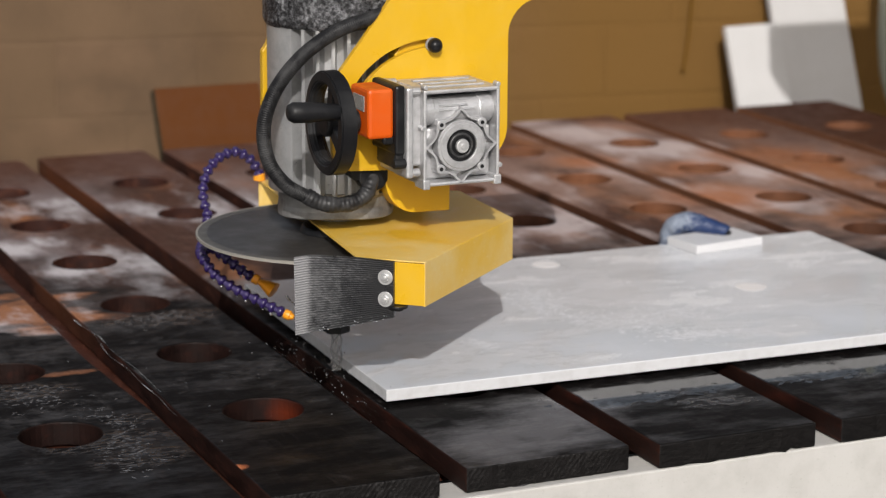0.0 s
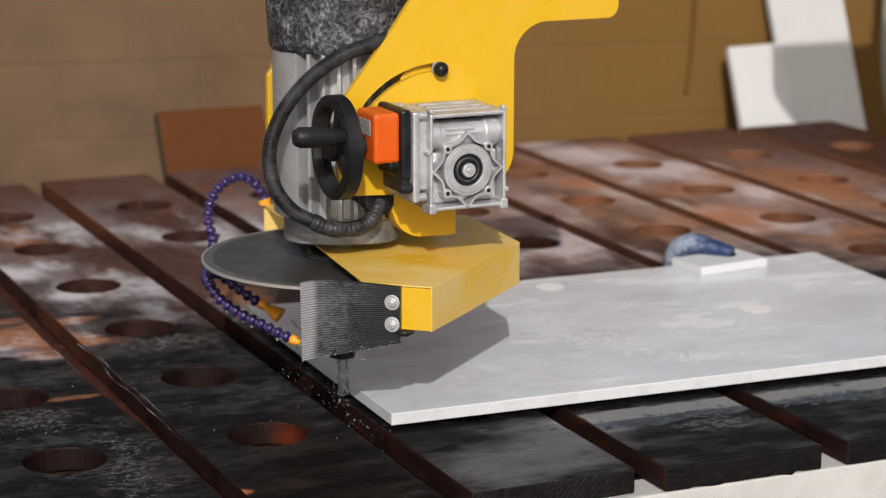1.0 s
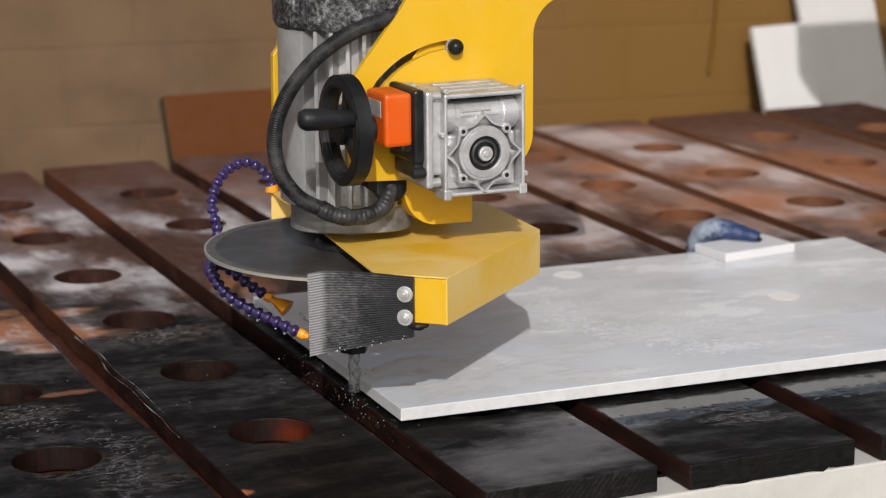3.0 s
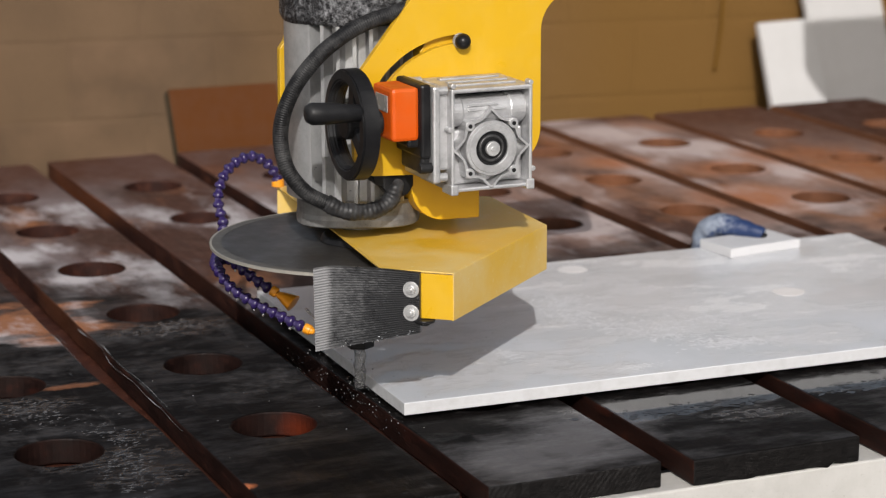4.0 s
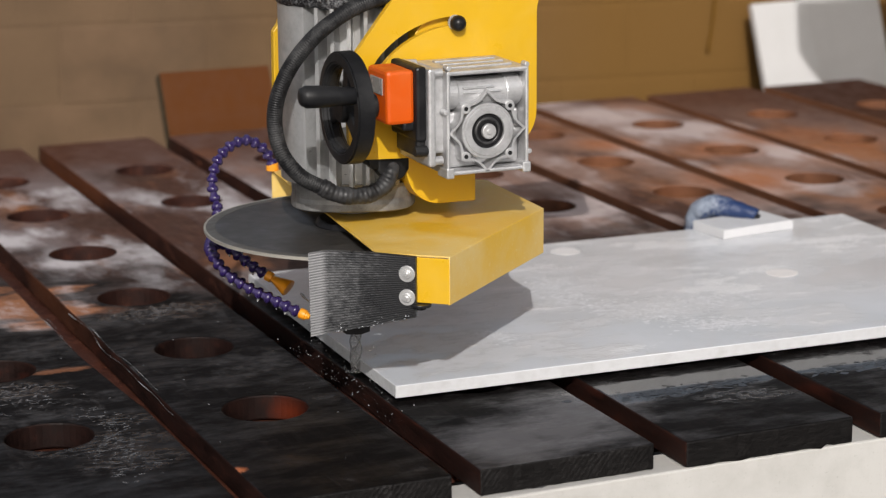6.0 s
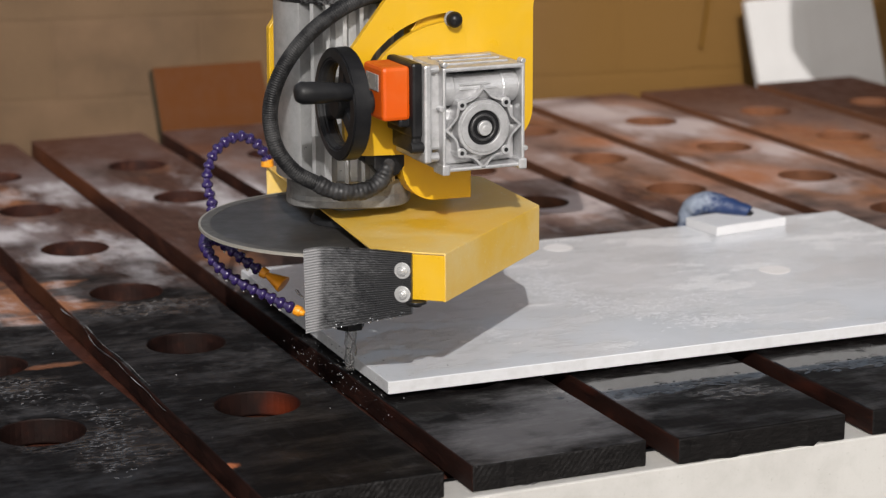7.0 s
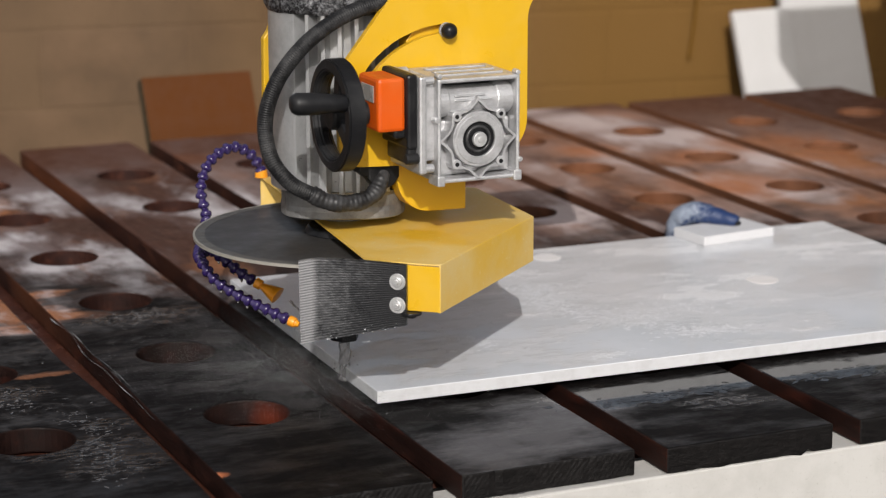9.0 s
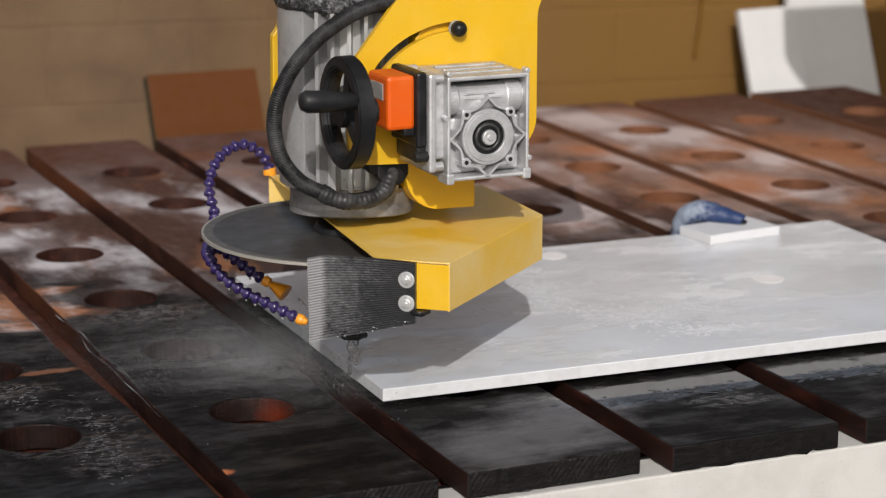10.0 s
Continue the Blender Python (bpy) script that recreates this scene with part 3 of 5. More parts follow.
rnd = random.Random(4)
SEAMS = [-0.90, -0.60, -0.292, -0.008, 0.280, 0.577, 0.885, 1.177, 1.491, 1.812, 2.127]
SIDES = {-2: (-0.581, -0.3175), -1: (-0.267, -0.0280), 0: (0.0120, 0.2595), 1: (0.3000, 0.5565), 2: (0.5975, 0.866)}
for k, (a, c) in enumerate(zip(SEAMS, SEAMS[1:])):
    i = k - 3
    front = {0: -0.357, 1: -0.370, 2: -0.371, -1: -0.362}.get(i, -0.36 + rnd.uniform(-0.01, 0.01))
    left, right = SIDES.get(i, (a + 0.019, c - 0.019))
    board = plank(left, right, front, 1.985 + rnd.uniform(-0.012, 0.012), i * PITCH + 0.150, [j * STEP for j in range(6)], 0.0586)
    for f in board.faces:
        f.normal_update()
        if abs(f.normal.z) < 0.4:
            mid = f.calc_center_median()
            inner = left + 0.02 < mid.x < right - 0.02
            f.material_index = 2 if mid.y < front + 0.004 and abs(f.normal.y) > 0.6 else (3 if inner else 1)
    for v in board.verts:
        v.co.x += 0.0055 * (v.co.y - 1.0)
        if i == -2 and v.co.x > -0.35 and v.co.y < 0.35:
            v.co.x += 0.018 * min(1.0, (0.35 - v.co.y) / 0.30)
    ob = part("plank", board, PLANK, table)
    soft = ob.modifiers.new("worn_edges", "BEVEL")
    soft.width, soft.segments, soft.limit_method, soft.angle_limit = 0.0028, 2, "ANGLE", radians(50)
    ob.data.materials.append(PLANK_EDGE)
    ob.data.materials.append(PLANK_END)
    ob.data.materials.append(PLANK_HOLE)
bm = bmesh.new()
box(bm, (-1.0, -0.3690, -0.80), (2.2, -0.30, -THICK - 0.001), 0.003)
part("front_beam", bm, WHITE, table, "white painted front beam")
bm = bmesh.new()
box(bm, (-0.92, -0.245, -0.055), (2.12, 1.99, -THICK - 0.003))
part("base_panel", bm, PANEL, table, "dark red-brown panel that carries the boards")
bm = bmesh.new()
box(bm, (-1.0, 2.005, -0.80), (2.9, 2.37, -0.175), 0.004)
part("rear_beam", bm, TRAY, table, "dark rusty rear beam")
# flat discs for drilled dents in a board; the dents' shade is their colour
for x, y, r in ((0.638, -0.0891, 0.009), (0.664, -0.0911, 0.007), (0.696, -0.0927, 0.008)):
    bm = bmesh.new()
    cyl(bm, pose(x, y, -0.0008), r * 1.15, r, 0.0016, 20, 0.0004)
    part("screw_plug", bm, PLANK_END, table, "dark disc standing for a drilled dent in a board")

# ---- stone slab ----
bm = bmesh.new()
SLAB_AT = pose(0.012, -0.062, 0.0085, 0, 0, -1.6)
box(bm, (0, 0, 0), (1.125, 0.68, 0.018), 0.0012)
slab = tagged(link("stone_slab", bm, SLAB), "pale grey wet engineered stone slab lying on the boards", "slab")
slab.matrix_world = SLAB_AT
slab.data.materials.append(SAWN)
for p in slab.data.polygons:
    p.material_index = 1 if abs(p.normal.z) < 0.3 else 0

# ---- saw head (axis of the spindle at the origin) ----
AX, AY = 0.0097, 0.0973
head = thing("tilting_stone_saw", "yellow tilting stone saw with grey motor, blade guard and gearbox", "stone saw", (AX, AY, 0))
ZT, ZB = 0.2425, 0.178


def shell(bm, ob_name, material, label, thickness, bevel=0.0008):
    ob = part(ob_name, bm, material, head, label)
    s = ob.modifiers.new("thickness", "SOLIDIFY")
    s.thickness = thickness
    s.offset = -1
    v = ob.modifiers.new("edges", "BEVEL")
    v.width = bevel
    v.segments = 2
    return ob


# blade guard: top plate with folded walls, and the clean end wall
outline = [(-0.064, -0.245), (0.012, -0.309), (0.248, -0.100), (0.256, 0.110), (-0.008, 0.322)]
bm = bmesh.new()
top = [bm.verts.new((x, y, ZT)) for x, y in outline]
low = [bm.verts.new((x, y, ZB)) for x, y in outline]
bm.faces.new(top)
for k in range(1, 4):
    bm.faces.new((top[k], low[k], low[k + 1], top[k + 1]))
shell(bm, "blade_guard", DUSTY, "dusty yellow sheet metal blade guard", 0.003)
bm = bmesh.new()
(xa, ya), (xb, yb) = outline[0], outline[1]
extrude_poly(bm, [(xa, ya, ZB + 0.001), (xb - 0.0005, yb + 0.0003, ZB + 0.001), (xb - 0.0005, yb + 0.0003, ZT - 0.0032), (xa, ya, ZT - 0.0032)], Vector((0.0019, 0.0023, 0)), 0.0005)
part("guard_end", bm, YELLOW, head, "clean bright yellow end wall")
bm = bmesh.new()
cyl(bm, pose(-0.018, -0.283, ZB - 0.004), 0.014, 0.014, 0.004, 20, 0.001)
cyl(bm, pose(-0.018, -0.283, ZB - 0.008), 0.007, 0.007, 0.005, 6)
part("guard_bolt", bm, BLACK, head)

# motor
bm = bmesh.new()
profile = [(0.30, ZT + 0.0005), (0.30, ZT + 0.0145), (0.97, ZT + 0.015), (1.0, ZT + 0.017), (1.0, ZT + 0.026), (0.985, ZT + 0.032), (0.99, ZT + 0.048), (1.02, ZT + 0.054)]
rings = []
for r, z in profile:
    ring = []
    for k in range(72):
        a = 2 * math.pi * k / 72
        w = a + math.radians(112)
        flat = ((abs(math.cos(w)) / 0.083) ** 3.2 + (abs(math.sin(w)) / 0.0865) ** 3.2) ** (-1 / 3.2)
        ring.append(bm.verts.new((r * flat * math.cos(a), r * flat * math.sin(a), z)))
    rings.append(ring)
for p, q in zip(rings, rings[1:]):
    for k in range(72):
        bm.faces.new((p[k], p[(k + 1) % 72], q[(k + 1) % 72], q[k]))
bm.faces.new(rings[0][::-1])
bm.faces.new(rings[-1])
part("motor_flange", bm, FLANGE, head, "grey motor end shield, dirty at its foot")

bm = bmesh.new()
pts = []
for k in range(360):
    a = math.radians(k)
    smooth = 150 < k < 207
    wave = ((k - 207) % 13) / 13
    r = 0.100 if smooth else (0.1005 if wave < 0.24 else (0.079 if wave > 0.32 and wave < 0.94 else 0.090))
    pts.append((r * math.cos(a), r * math.sin(a), ZT + 0.053))
extrude_poly(bm, pts, Vector((0, 0, 0.247)))
part("motor_body", bm, MOTOR, head, "ribbed grey aluminium motor body")

bm = bmesh.new()
rings = []
for r, z in [(0.099, 0.5385), (0.102, 0.540), (0.1045, 0.547), (0.105, 0.567), (0.108, 0.60), (0.109, 0.68), (0.106, 0.72), (0.09, 0.735)]:
    ring = []
    for k in range(96):
        a = 2 * math.pi * k / 96
        d = Vector((math.cos(a), math.sin(a), 0))
        lump = noise.noise(Vector((d.x * 4, d.y * 4, z * 26))) * 0.0045 + noise.noise(Vector((d.x * 13, d.y * 13, z * 60))) * 0.0022
        ring.append(bm.verts.new(d * (r + lump) + Vector((0, 0, z + lump))))
    rings.append(ring)
for p, q in zip(rings, rings[1:]):
    for k in range(96):
        bm.faces.new((p[k], p[(k + 1) % 96], q[(k + 1) % 96], q[k]))
bm.faces.new(rings[0][::-1])
bm.faces.new(rings[-1])
part("fan_cover", bm, COWL, head, "wet black fan cover spattered with slurry", True)

# cable conduit with its gland
bm = bmesh.new()
way = spline([(0.06, -0.112, 0.572), (0.012, -0.113, 0.558), (-0.033, -0.112, 0.545), (-0.068, -0.109, 0.526), (-0.098, -0.104, 0.501),
              (-0.124, -0.094, 0.465), (-0.140, -0.088, 0.425), (-0.144, -0.088, 0.388), (-0.137, -0.096, 0.351), (-0.115, -0.106, 0.321),
              (-0.084, -0.116, 0.303)], 24)
way = resample(way, 0.0008)
tube(bm, way, lambda s: 0.0106 + 0.00045 * math.sin(2 * math.pi * s / 0.0032), 16)
conduit = part("cable_conduit", bm, CONDUIT, head, "black corrugated cable conduit", True)
bm = bmesh.new()
way = resample(spline([(-0.090, -0.114, 0.307), (-0.073, -0.119, 0.297), (-0.050, -0.123, 0.292), (-0.020, -0.123, 0.293), (0.000, -0.120, 0.303), (0.012, -0.112, 0.321), (0.014, -0.095, 0.331)], 16), 0.002)
tube(bm, way, lambda s: 0.0116 + 0.0005 * math.sin(2 * math.pi * s / 0.0067) + 0.0006 * math.sin(s * 210), 16)
part("sleeve", bm, SLEEVE, conduit, "slurry-smeared rubber sleeve", True)
bm = bmesh.new()
cyl(bm, pose(0.014, -0.118, 0.328, -90), 0.024, 0.022, 0.032, 10, 0.003)
cyl(bm, pose(-0.010, -0.117, 0.335, -90), 0.012, 0.012, 0.03, 12, 0.002)
part("cable_gland", bm, BLACK, conduit)

# blade and bit
blade = part("saw_blade", cyl(bmesh.new(), pose(0, 0, -0.0014), 0.194, 0.194, 0.0028, 96), STEEL, head, "grey steel diamond saw blade")
blade.location = (0, 0, 0.2225)
bm = bmesh.new()
inner, outer = 0.1935, 0.2075
for k in range(96):
    a, b = 2 * math.pi * k / 96, 2 * math.pi * (k + 1) / 96
    q = [(r * math.cos(w), r * math.sin(w), z) for z in (-0.0019, 0.0019) for r, w in ((inner, a), (outer, a), (outer, b), (inner, b))]
    vs = [bm.verts.new(p) for p in q]
    for f in ((0, 1, 2, 3), (4, 5, 6, 7), (1, 2, 6, 5), (0, 3, 7, 4)):
        bm.faces.new([vs[i] for i in f])
bmesh.ops.remove_doubles(bm, verts=bm.verts, dist=1e-5)
rim = part("rim", bm, RIM, blade, "grey diamond rim")
bm = bmesh.new()
inner, outer = 0.2070, 0.2100
for k in range(96):
    a, b = 2 * math.pi * k / 96, 2 * math.pi * (k + 1) / 96
    q = [(r * math.cos(w), r * math.sin(w), z) for z in (-0.0021, 0.0021) for r, w in ((inner, a), (outer, a), (outer, b), (inner, b))]
    vs = [bm.verts.new(p) for p in q]
    for f in ((0, 1, 2, 3), (4, 5, 6, 7), (1, 2, 6, 5), (0, 3, 7, 4)):
        bm.faces.new([vs[i] for i in f])
bmesh.ops.remove_doubles(bm, verts=bm.verts, dist=1e-5)
part("cutting_edge", bm, EDGE, blade, "thin pale worn edge")
bm = bmesh.new()
cyl(bm, pose(0, 0, 0.0014), 0.055, 0.050, 0.010, 48, 0.002)
part("blade_clamp", bm, BLACK, blade)
bm = bmesh.new()
cyl(bm, pose(0, 0, 0.083), 0.017, 0.018, 0.137, 24, 0.002)
cyl(bm, pose(0, 0, 0.066), 0.021, 0.021, 0.018, 6, 0.002)
spindle = part("tool_holder", bm, BLACK, head)
bm = bmesh.new()
cyl(bm, pose(0, 0, 0.006), 0.0078, 0.0078, 0.062, 24)
for k in range(3):
    path = [Vector((0.0080 * math.cos(a), 0.0080 * math.sin(a), 0.007 + s * 0.058)) for s in [j / 24 for j in range(25)] for a in [2.1 * k + 5 * s]]
    tube(bm, path, 0.0013, 5)
part("finger_bit", bm, WETBIT, spindle, "wet grey finger milling bit, blurred by its spin")

# arm: front plate with a curved slot, inner plate, foot and rear plate
PY = -0.127
def local(pts, y):
    return [(x - AX, y, z) for x, z in pts]


def slotted(bm, outer, inner, offset):
    edges = []
    for loop in (outer, inner):
        loop = [q for k, q in enumerate(loop) if (Vector(q) - Vector(loop[k - 1])).length > 1e-5]
        vs = [bm.verts.new(p) for p in loop]
        edges += [bm.edges.new((vs[k], vs[(k + 1) % len(vs)])) for k in range(len(vs))]
    made = bmesh.ops.triangle_fill(bm, use_beauty=True, use_dissolve=False, edges=edges)
    faces = [g for g in made["geom"] if isinstance(g, bmesh.types.BMFace)]
    r = bmesh.ops.extrude_face_region(bm, geom=faces)
    bmesh.ops.translate(bm, verts=[g for g in r["geom"] if isinstance(g, bmesh.types.BMVert)], vec=offset)


def fillet(cx, cz, r, a0, a1, n=8):
    return [(cx + r * math.cos(math.radians(a0 + (a1 - a0) * k / n)), cz + r * math.sin(math.radians(a0 + (a1 - a0) * k / n))) for k in range(n + 1)]


arm = [(0.404, 0.76), (0.17, 0.76), (0.034, 0.569), (-0.041, 0.474), (-0.046, 0.455), (-0.044, 0.372)]
arm += fillet(-0.012, 0.372, 0.032, 180, 270, 8) + [(0.10, 0.335), (0.19, 0.336)] + fillet(0.180, 0.389, 0.053, -70, 0, 8)
arm += fillet(0.286, 0.524, 0.053, 180, 90, 10) + [(0.386, 0.577)] + fillet(0.386, 0.595, 0.018, -90, 0, 6)
mid = spline([(-0.012, 0, 0.447), (0.003, 0, 0.471), (0.021, 0, 0.488), (0.041, 0, 0.5015), (0.062, 0, 0.5105), (0.082, 0, 0.5165), (0.116, 0, 0.521)], 4)
rim_a, rim_b = [], []
for k, p in enumerate(mid):
    d = (mid[min(k + 1, len(mid) - 1)] - mid[max(k - 1, 0)]).normalized()
    n = Vector((-d.z, 0, d.x)) * 0.0062
    rim_a.append((p.x + n.x, p.z + n.z))
    rim_b.append((p.x - n.x, p.z - n.z))
bm = bmesh.new()
slotted(bm, local(arm, PY), local(rim_a + rim_b[::-1], PY), Vector((0, 0.010, 0)))
plate = part("arm_plate", bm, YELLOW, head, "bright yellow arm plate with a curved slot")
v = plate.modifiers.new("edges", "BEVEL")
v.width, v.segments, v.limit_method = 0.0012, 2, "ANGLE"
bm = bmesh.new()
cyl(bm, pose(0.1105 - AX, PY - 0.0005, 0.5175, 90), 0.0105, 0.0105, 0.003, 28)
washer = part("washer", bm, ZINC, plate)
bm = bmesh.new()
bmesh.ops.create_uvsphere(bm, u_segments=24, v_segments=14, radius=0.0110, matrix=pose(0.1105 - AX, PY - 0.012, 0.5175))
part("clamp_knob", bm, BLACK, plate, "black ball knob", True)
bm = bmesh.new()
tilt = [(0.046, 0.36), (0.046, 0.325)] + fillet(0.094, 0.318, 0.050, 172, 266, 12) + [(0.146, 0.267), (0.146, 0.34), (0.14, 0.53), (0.078, 0.530), (0.058, 0.504), (0.07, 0.40)]
extrude_poly(bm, local(tilt, PY + 0.0125), Vector((0, 0.040, 0)), 0.0012)
part("tilt_bracket", bm, YELLOW, head, "yellow tilting bracket with a rounded foot")
bm = bmesh.new()
extrude_poly(bm, [(-0.0765, 0.106, 0.345), (-0.03, 0.106, 0.31), (0.03, 0.106, 0.245), (0.2, 0.106, 0.245), (0.2, 0.106, 0.75), (0.02, 0.106, 0.75), (-0.068, 0.106, 0.496), (-0.0755, 0.106, 0.486)], Vector((0, 0.012, 0)), 0.0015)
part("rear_plate", bm, YELLOW, head)

# worm gearbox
GY, GX, GZ = -0.237, 0.0990, 0.388
bm = bmesh.new()
outer = [(0.041, GY, 0.332), (0.159, GY, 0.332), (0.159, GY, 0.470), (0.041, GY, 0.470)]
inner = [(0.0460, GY, 0.3375), (0.1540, GY, 0.3375), (0.1540, GY, 0.4640), (0.0460, GY, 0.4640)]
slotted(bm, outer, inner, Vector((0, 0.108, 0)))
gear = part("gearbox", bm, ALU, head, "cast aluminium worm gearbox housing")
v = gear.modifiers.new("edges", "BEVEL")
v.width, v.segments, v.limit_method = 0.002, 2, "ANGLE"
bm = bmesh.new()
box(bm, (0.0465, -0.178, 0.3380), (0.1535, -0.131, 0.4635), 0.002)
part("gear_case", bm, CASTING_SHADE, gear)
bm = bmesh.new()
box(bm, (0.0466, -0.216, 0.3381), (0.1534, -0.179, 0.4120), 0.004)
part("lower_web", bm, ALU, gear, "cast web behind the flange")
for x in (0.0365, 0.1485):
    bm = bmesh.new()
    box(bm, (x + (0.003 if x < 0.1 else 0.001), GY - 0.0025, 0.3282), (x + (0.014 if x < 0.1 else 0.013), GY + 0.03, 0.3425), 0.002)
    part("mounting_lug", bm, ALU, gear)
for k in range(3):
    bm = bmesh.new()
    box(bm, (0.058, -0.214 + k * 0.027, 0.4695), (0.145, -0.202 + k * 0.027, 0.4725), 0.0012)
    part("top_rib", bm, ALU, gear)
for x, z in ((0.0400, 0.4160), (0.0440, 0.4740), (0.1560, 0.4725), (0.1600, 0.3560)):
    bm = bmesh.new()
    cyl(bm, pose(x, GY + 0.012, z, 90), 0.0040, 0.0036, 0.0125, 14, 0.0008)
    part("frame_boss", bm, ALU, gear)
bm = bmesh.new()
cyl(bm, pose(0.0462, -0.209, 0.437, 0, 90, 0), 0.0195, 0.0195, 0.1074, 32)
cyl(bm, pose(0.0462, -0.209, 0.437, 0, 90, 0), 0.0215, 0.0215, 0.016, 32, 0.002)
cyl(bm, pose(0.130, -0.209, 0.437, 0, 90, 0), 0.0215, 0.0215, 0.022, 32, 0.002)
box(bm, (0.068, -0.2310, 0.438), (0.122, -0.2250, 0.4405), 0.001)
box(bm, (0.068, -0.2300, 0.444), (0.112, -0.2240, 0.446), 0.0008)
part("worm_housing", bm, ALU, gear, "ribbed worm shaft housing")
bm = bmesh.new()
star, hollow = [], []
for k in range(128):
    a = 2 * math.pi * k / 128
    c = 1 - abs(math.sin(4 * a))
    w = math.cos(2 * a) ** 2
    r = 0.0432 + (0.0122 * w + 0.0092 * (1 - w)) * c
    star.append((GX + r * math.cos(a), GY, GZ + r * math.sin(a)))
    r = 0.0402 + (0.0105 * w + 0.0040 * (1 - w)) * c
    hollow.append((GX + r * math.cos(a), GY, GZ + r * math.sin(a)))
slotted(bm, star, hollow, Vector((0, 0.050, 0)))
part("star_flange", bm, ALU, gear, "eight-pointed cast flange")
bm = bmesh.new()
rows = []
for r, y in ((0.0232, 0.008), (0.0232, -0.0015), (0.0240, -0.0022), (0.0322, -0.0022), (0.0330, -0.0012), (0.0362, -0.0012), (0.0372, 0.0), (0.0372, 0.058)):
    rows.append([bm.verts.new((GX + r * math.cos(2 * math.pi * k / 64), GY + y, GZ + r * math.sin(2 * math.pi * k / 64))) for k in range(64)])
for p, q in zip(rows, rows[1:]):
    for k in range(64):
        bm.faces.new((p[k], p[(k + 1) % 64], q[(k + 1) % 64], q[k]))
part("bearing_ring", bm, ALU, gear)
bm = bmesh.new()
cyl(bm, pose(GX, GY + 0.034, GZ, 90), 0.0345, 0.0345, 0.030, 48)
cyl(bm, pose(GX, GY + 0.034, GZ, 90), 0.0425, 0.0425, 0.0145, 64)
part("bearing_boss", bm, ALU, gear)
bm = bmesh.new()
cyl(bm, pose(GX, GY + 0.008, GZ, 90), 0.0231, 0.0231, 0.0060, 48)
part("bore_seal", bm, BLACK, gear, "black shaft seal")
bm = bmesh.new()
path = [Vector((GX + 0.0165 * math.cos(a), GY + 0.0012, GZ + 0.0165 * math.sin(a))) for a in (2 * math.pi * k / 48 for k in range(49))]
tube(bm, path, 0.0022, 8, False)
part("seal_lip", bm, RUBBER, gear, smooth=True)
bm = bmesh.new()
cyl(bm, pose(GX, GY - 0.001, GZ, 90), 0.0105, 0.0098, 0.005, 28, 0.001)
cyl(bm, pose(GX, GY - 0.0055, GZ, 90), 0.004, 0.004, 0.0022, 16, 0.0008)
part("shaft_end", bm, ZINC, gear, "steel shaft end")
for k in range(4):
    a = math.radians(45 + 90 * k)
    bm = bmesh.new()
    cyl(bm, pose(GX + 0.0448 * math.cos(a), GY + 0.050, GZ + 0.0448 * math.sin(a), 90), 0.0072, 0.0066, 0.0518, 16, 0.0006)
    boss = part("flange_boss", bm, ALU, gear)
    # flat black disc on the boss: the hole's shade put into colour
    bm = bmesh.new()
    cyl(bm, pose(GX + 0.0448 * math.cos(a), GY - 0.0018, GZ + 0.0448 * math.sin(a), 90), 0.0030, 0.0030, 0.0004, 14)
    part("bolt_hole", bm, BLACK, gear)
bm = bmesh.new()
box(bm, (0.0172, -0.232, 0.345), (0.028, -0.130, 0.474), 0.003)
box(bm, (0.026, -0.222, 0.360), (0.046, -0.140, 0.464), 0.004)
for y, z in ((-0.226, 0.352), (-0.226, 0.468), (-0.140, 0.468)):
    cyl(bm, pose(0.026, y, z, 0, 90, 0), 0.006, 0.006, 0.012, 12)
part("input_flange", bm, ALU, gear, "square cast input flange")
bm = bmesh.new()
box(bm, (0.0025, -0.226, 0.378), (0.0175, -0.136, 0.477), 0.004)
box(bm, (-0.012, -0.215, 0.392), (0.010, -0.14, 0.405), 0.004)
box(bm, (0.004, -0.222, 0.357), (0.0175, -0.15, 0.39), 0.004)
cyl(bm, pose(0.000, -0.224, 0.366, 0, 90, 0), 0.007, 0.007, 0.018, 14, 0.001)
part("adapter_plate", bm, BLACK, gear, "black adapter plate")
bm = bmesh.new()
box(bm, (-0.036, -0.219, 0.402), (0.003, -0.150, 0.473), 0.005)
dial = part("position_indicator", bm, ORANGE, gear, "orange plastic position indicator")
bm = bmesh.new()
box(bm, (-0.0372, -0.205, 0.440), (-0.0352, -0.164, 0.462), 0.0006)
part("window", bm, GREYWIN, dial, "grey reading window")

# handwheel
bm = bmesh.new()
cross = [(-0.0130, 0.0590), (-0.0115, 0.0735), (0.0115, 0.0740), (0.0130, 0.0610), (0.005, 0.0545), (-0.006, 0.0545)]
n = 96
grid = [[bm.verts.new((x, r * math.cos(2 * math.pi * k / n), r * math.sin(2 * math.pi * k / n))) for x, r in cross] for k in range(n)]
for k in range(n):
    for c in range(len(cross)):
        bm.faces.new((grid[k][c], grid[(k + 1) % n][c], grid[(k + 1) % n][(c + 1) % 6], grid[k][(c + 1) % 6]))
bmesh.ops.bevel(bm, geom=[e for e in bm.edges if abs(e.verts[0].co.x - e.verts[1].co.x) < 1e-6 and (e.verts[0].co - e.verts[1].co).length < 0.012], offset=0.002, segments=2, affect="EDGES")
wheel = part("handwheel", bm, BLACK, head, "black plastic handwheel")
wheel.location = (-0.078, -0.183, 0.424)
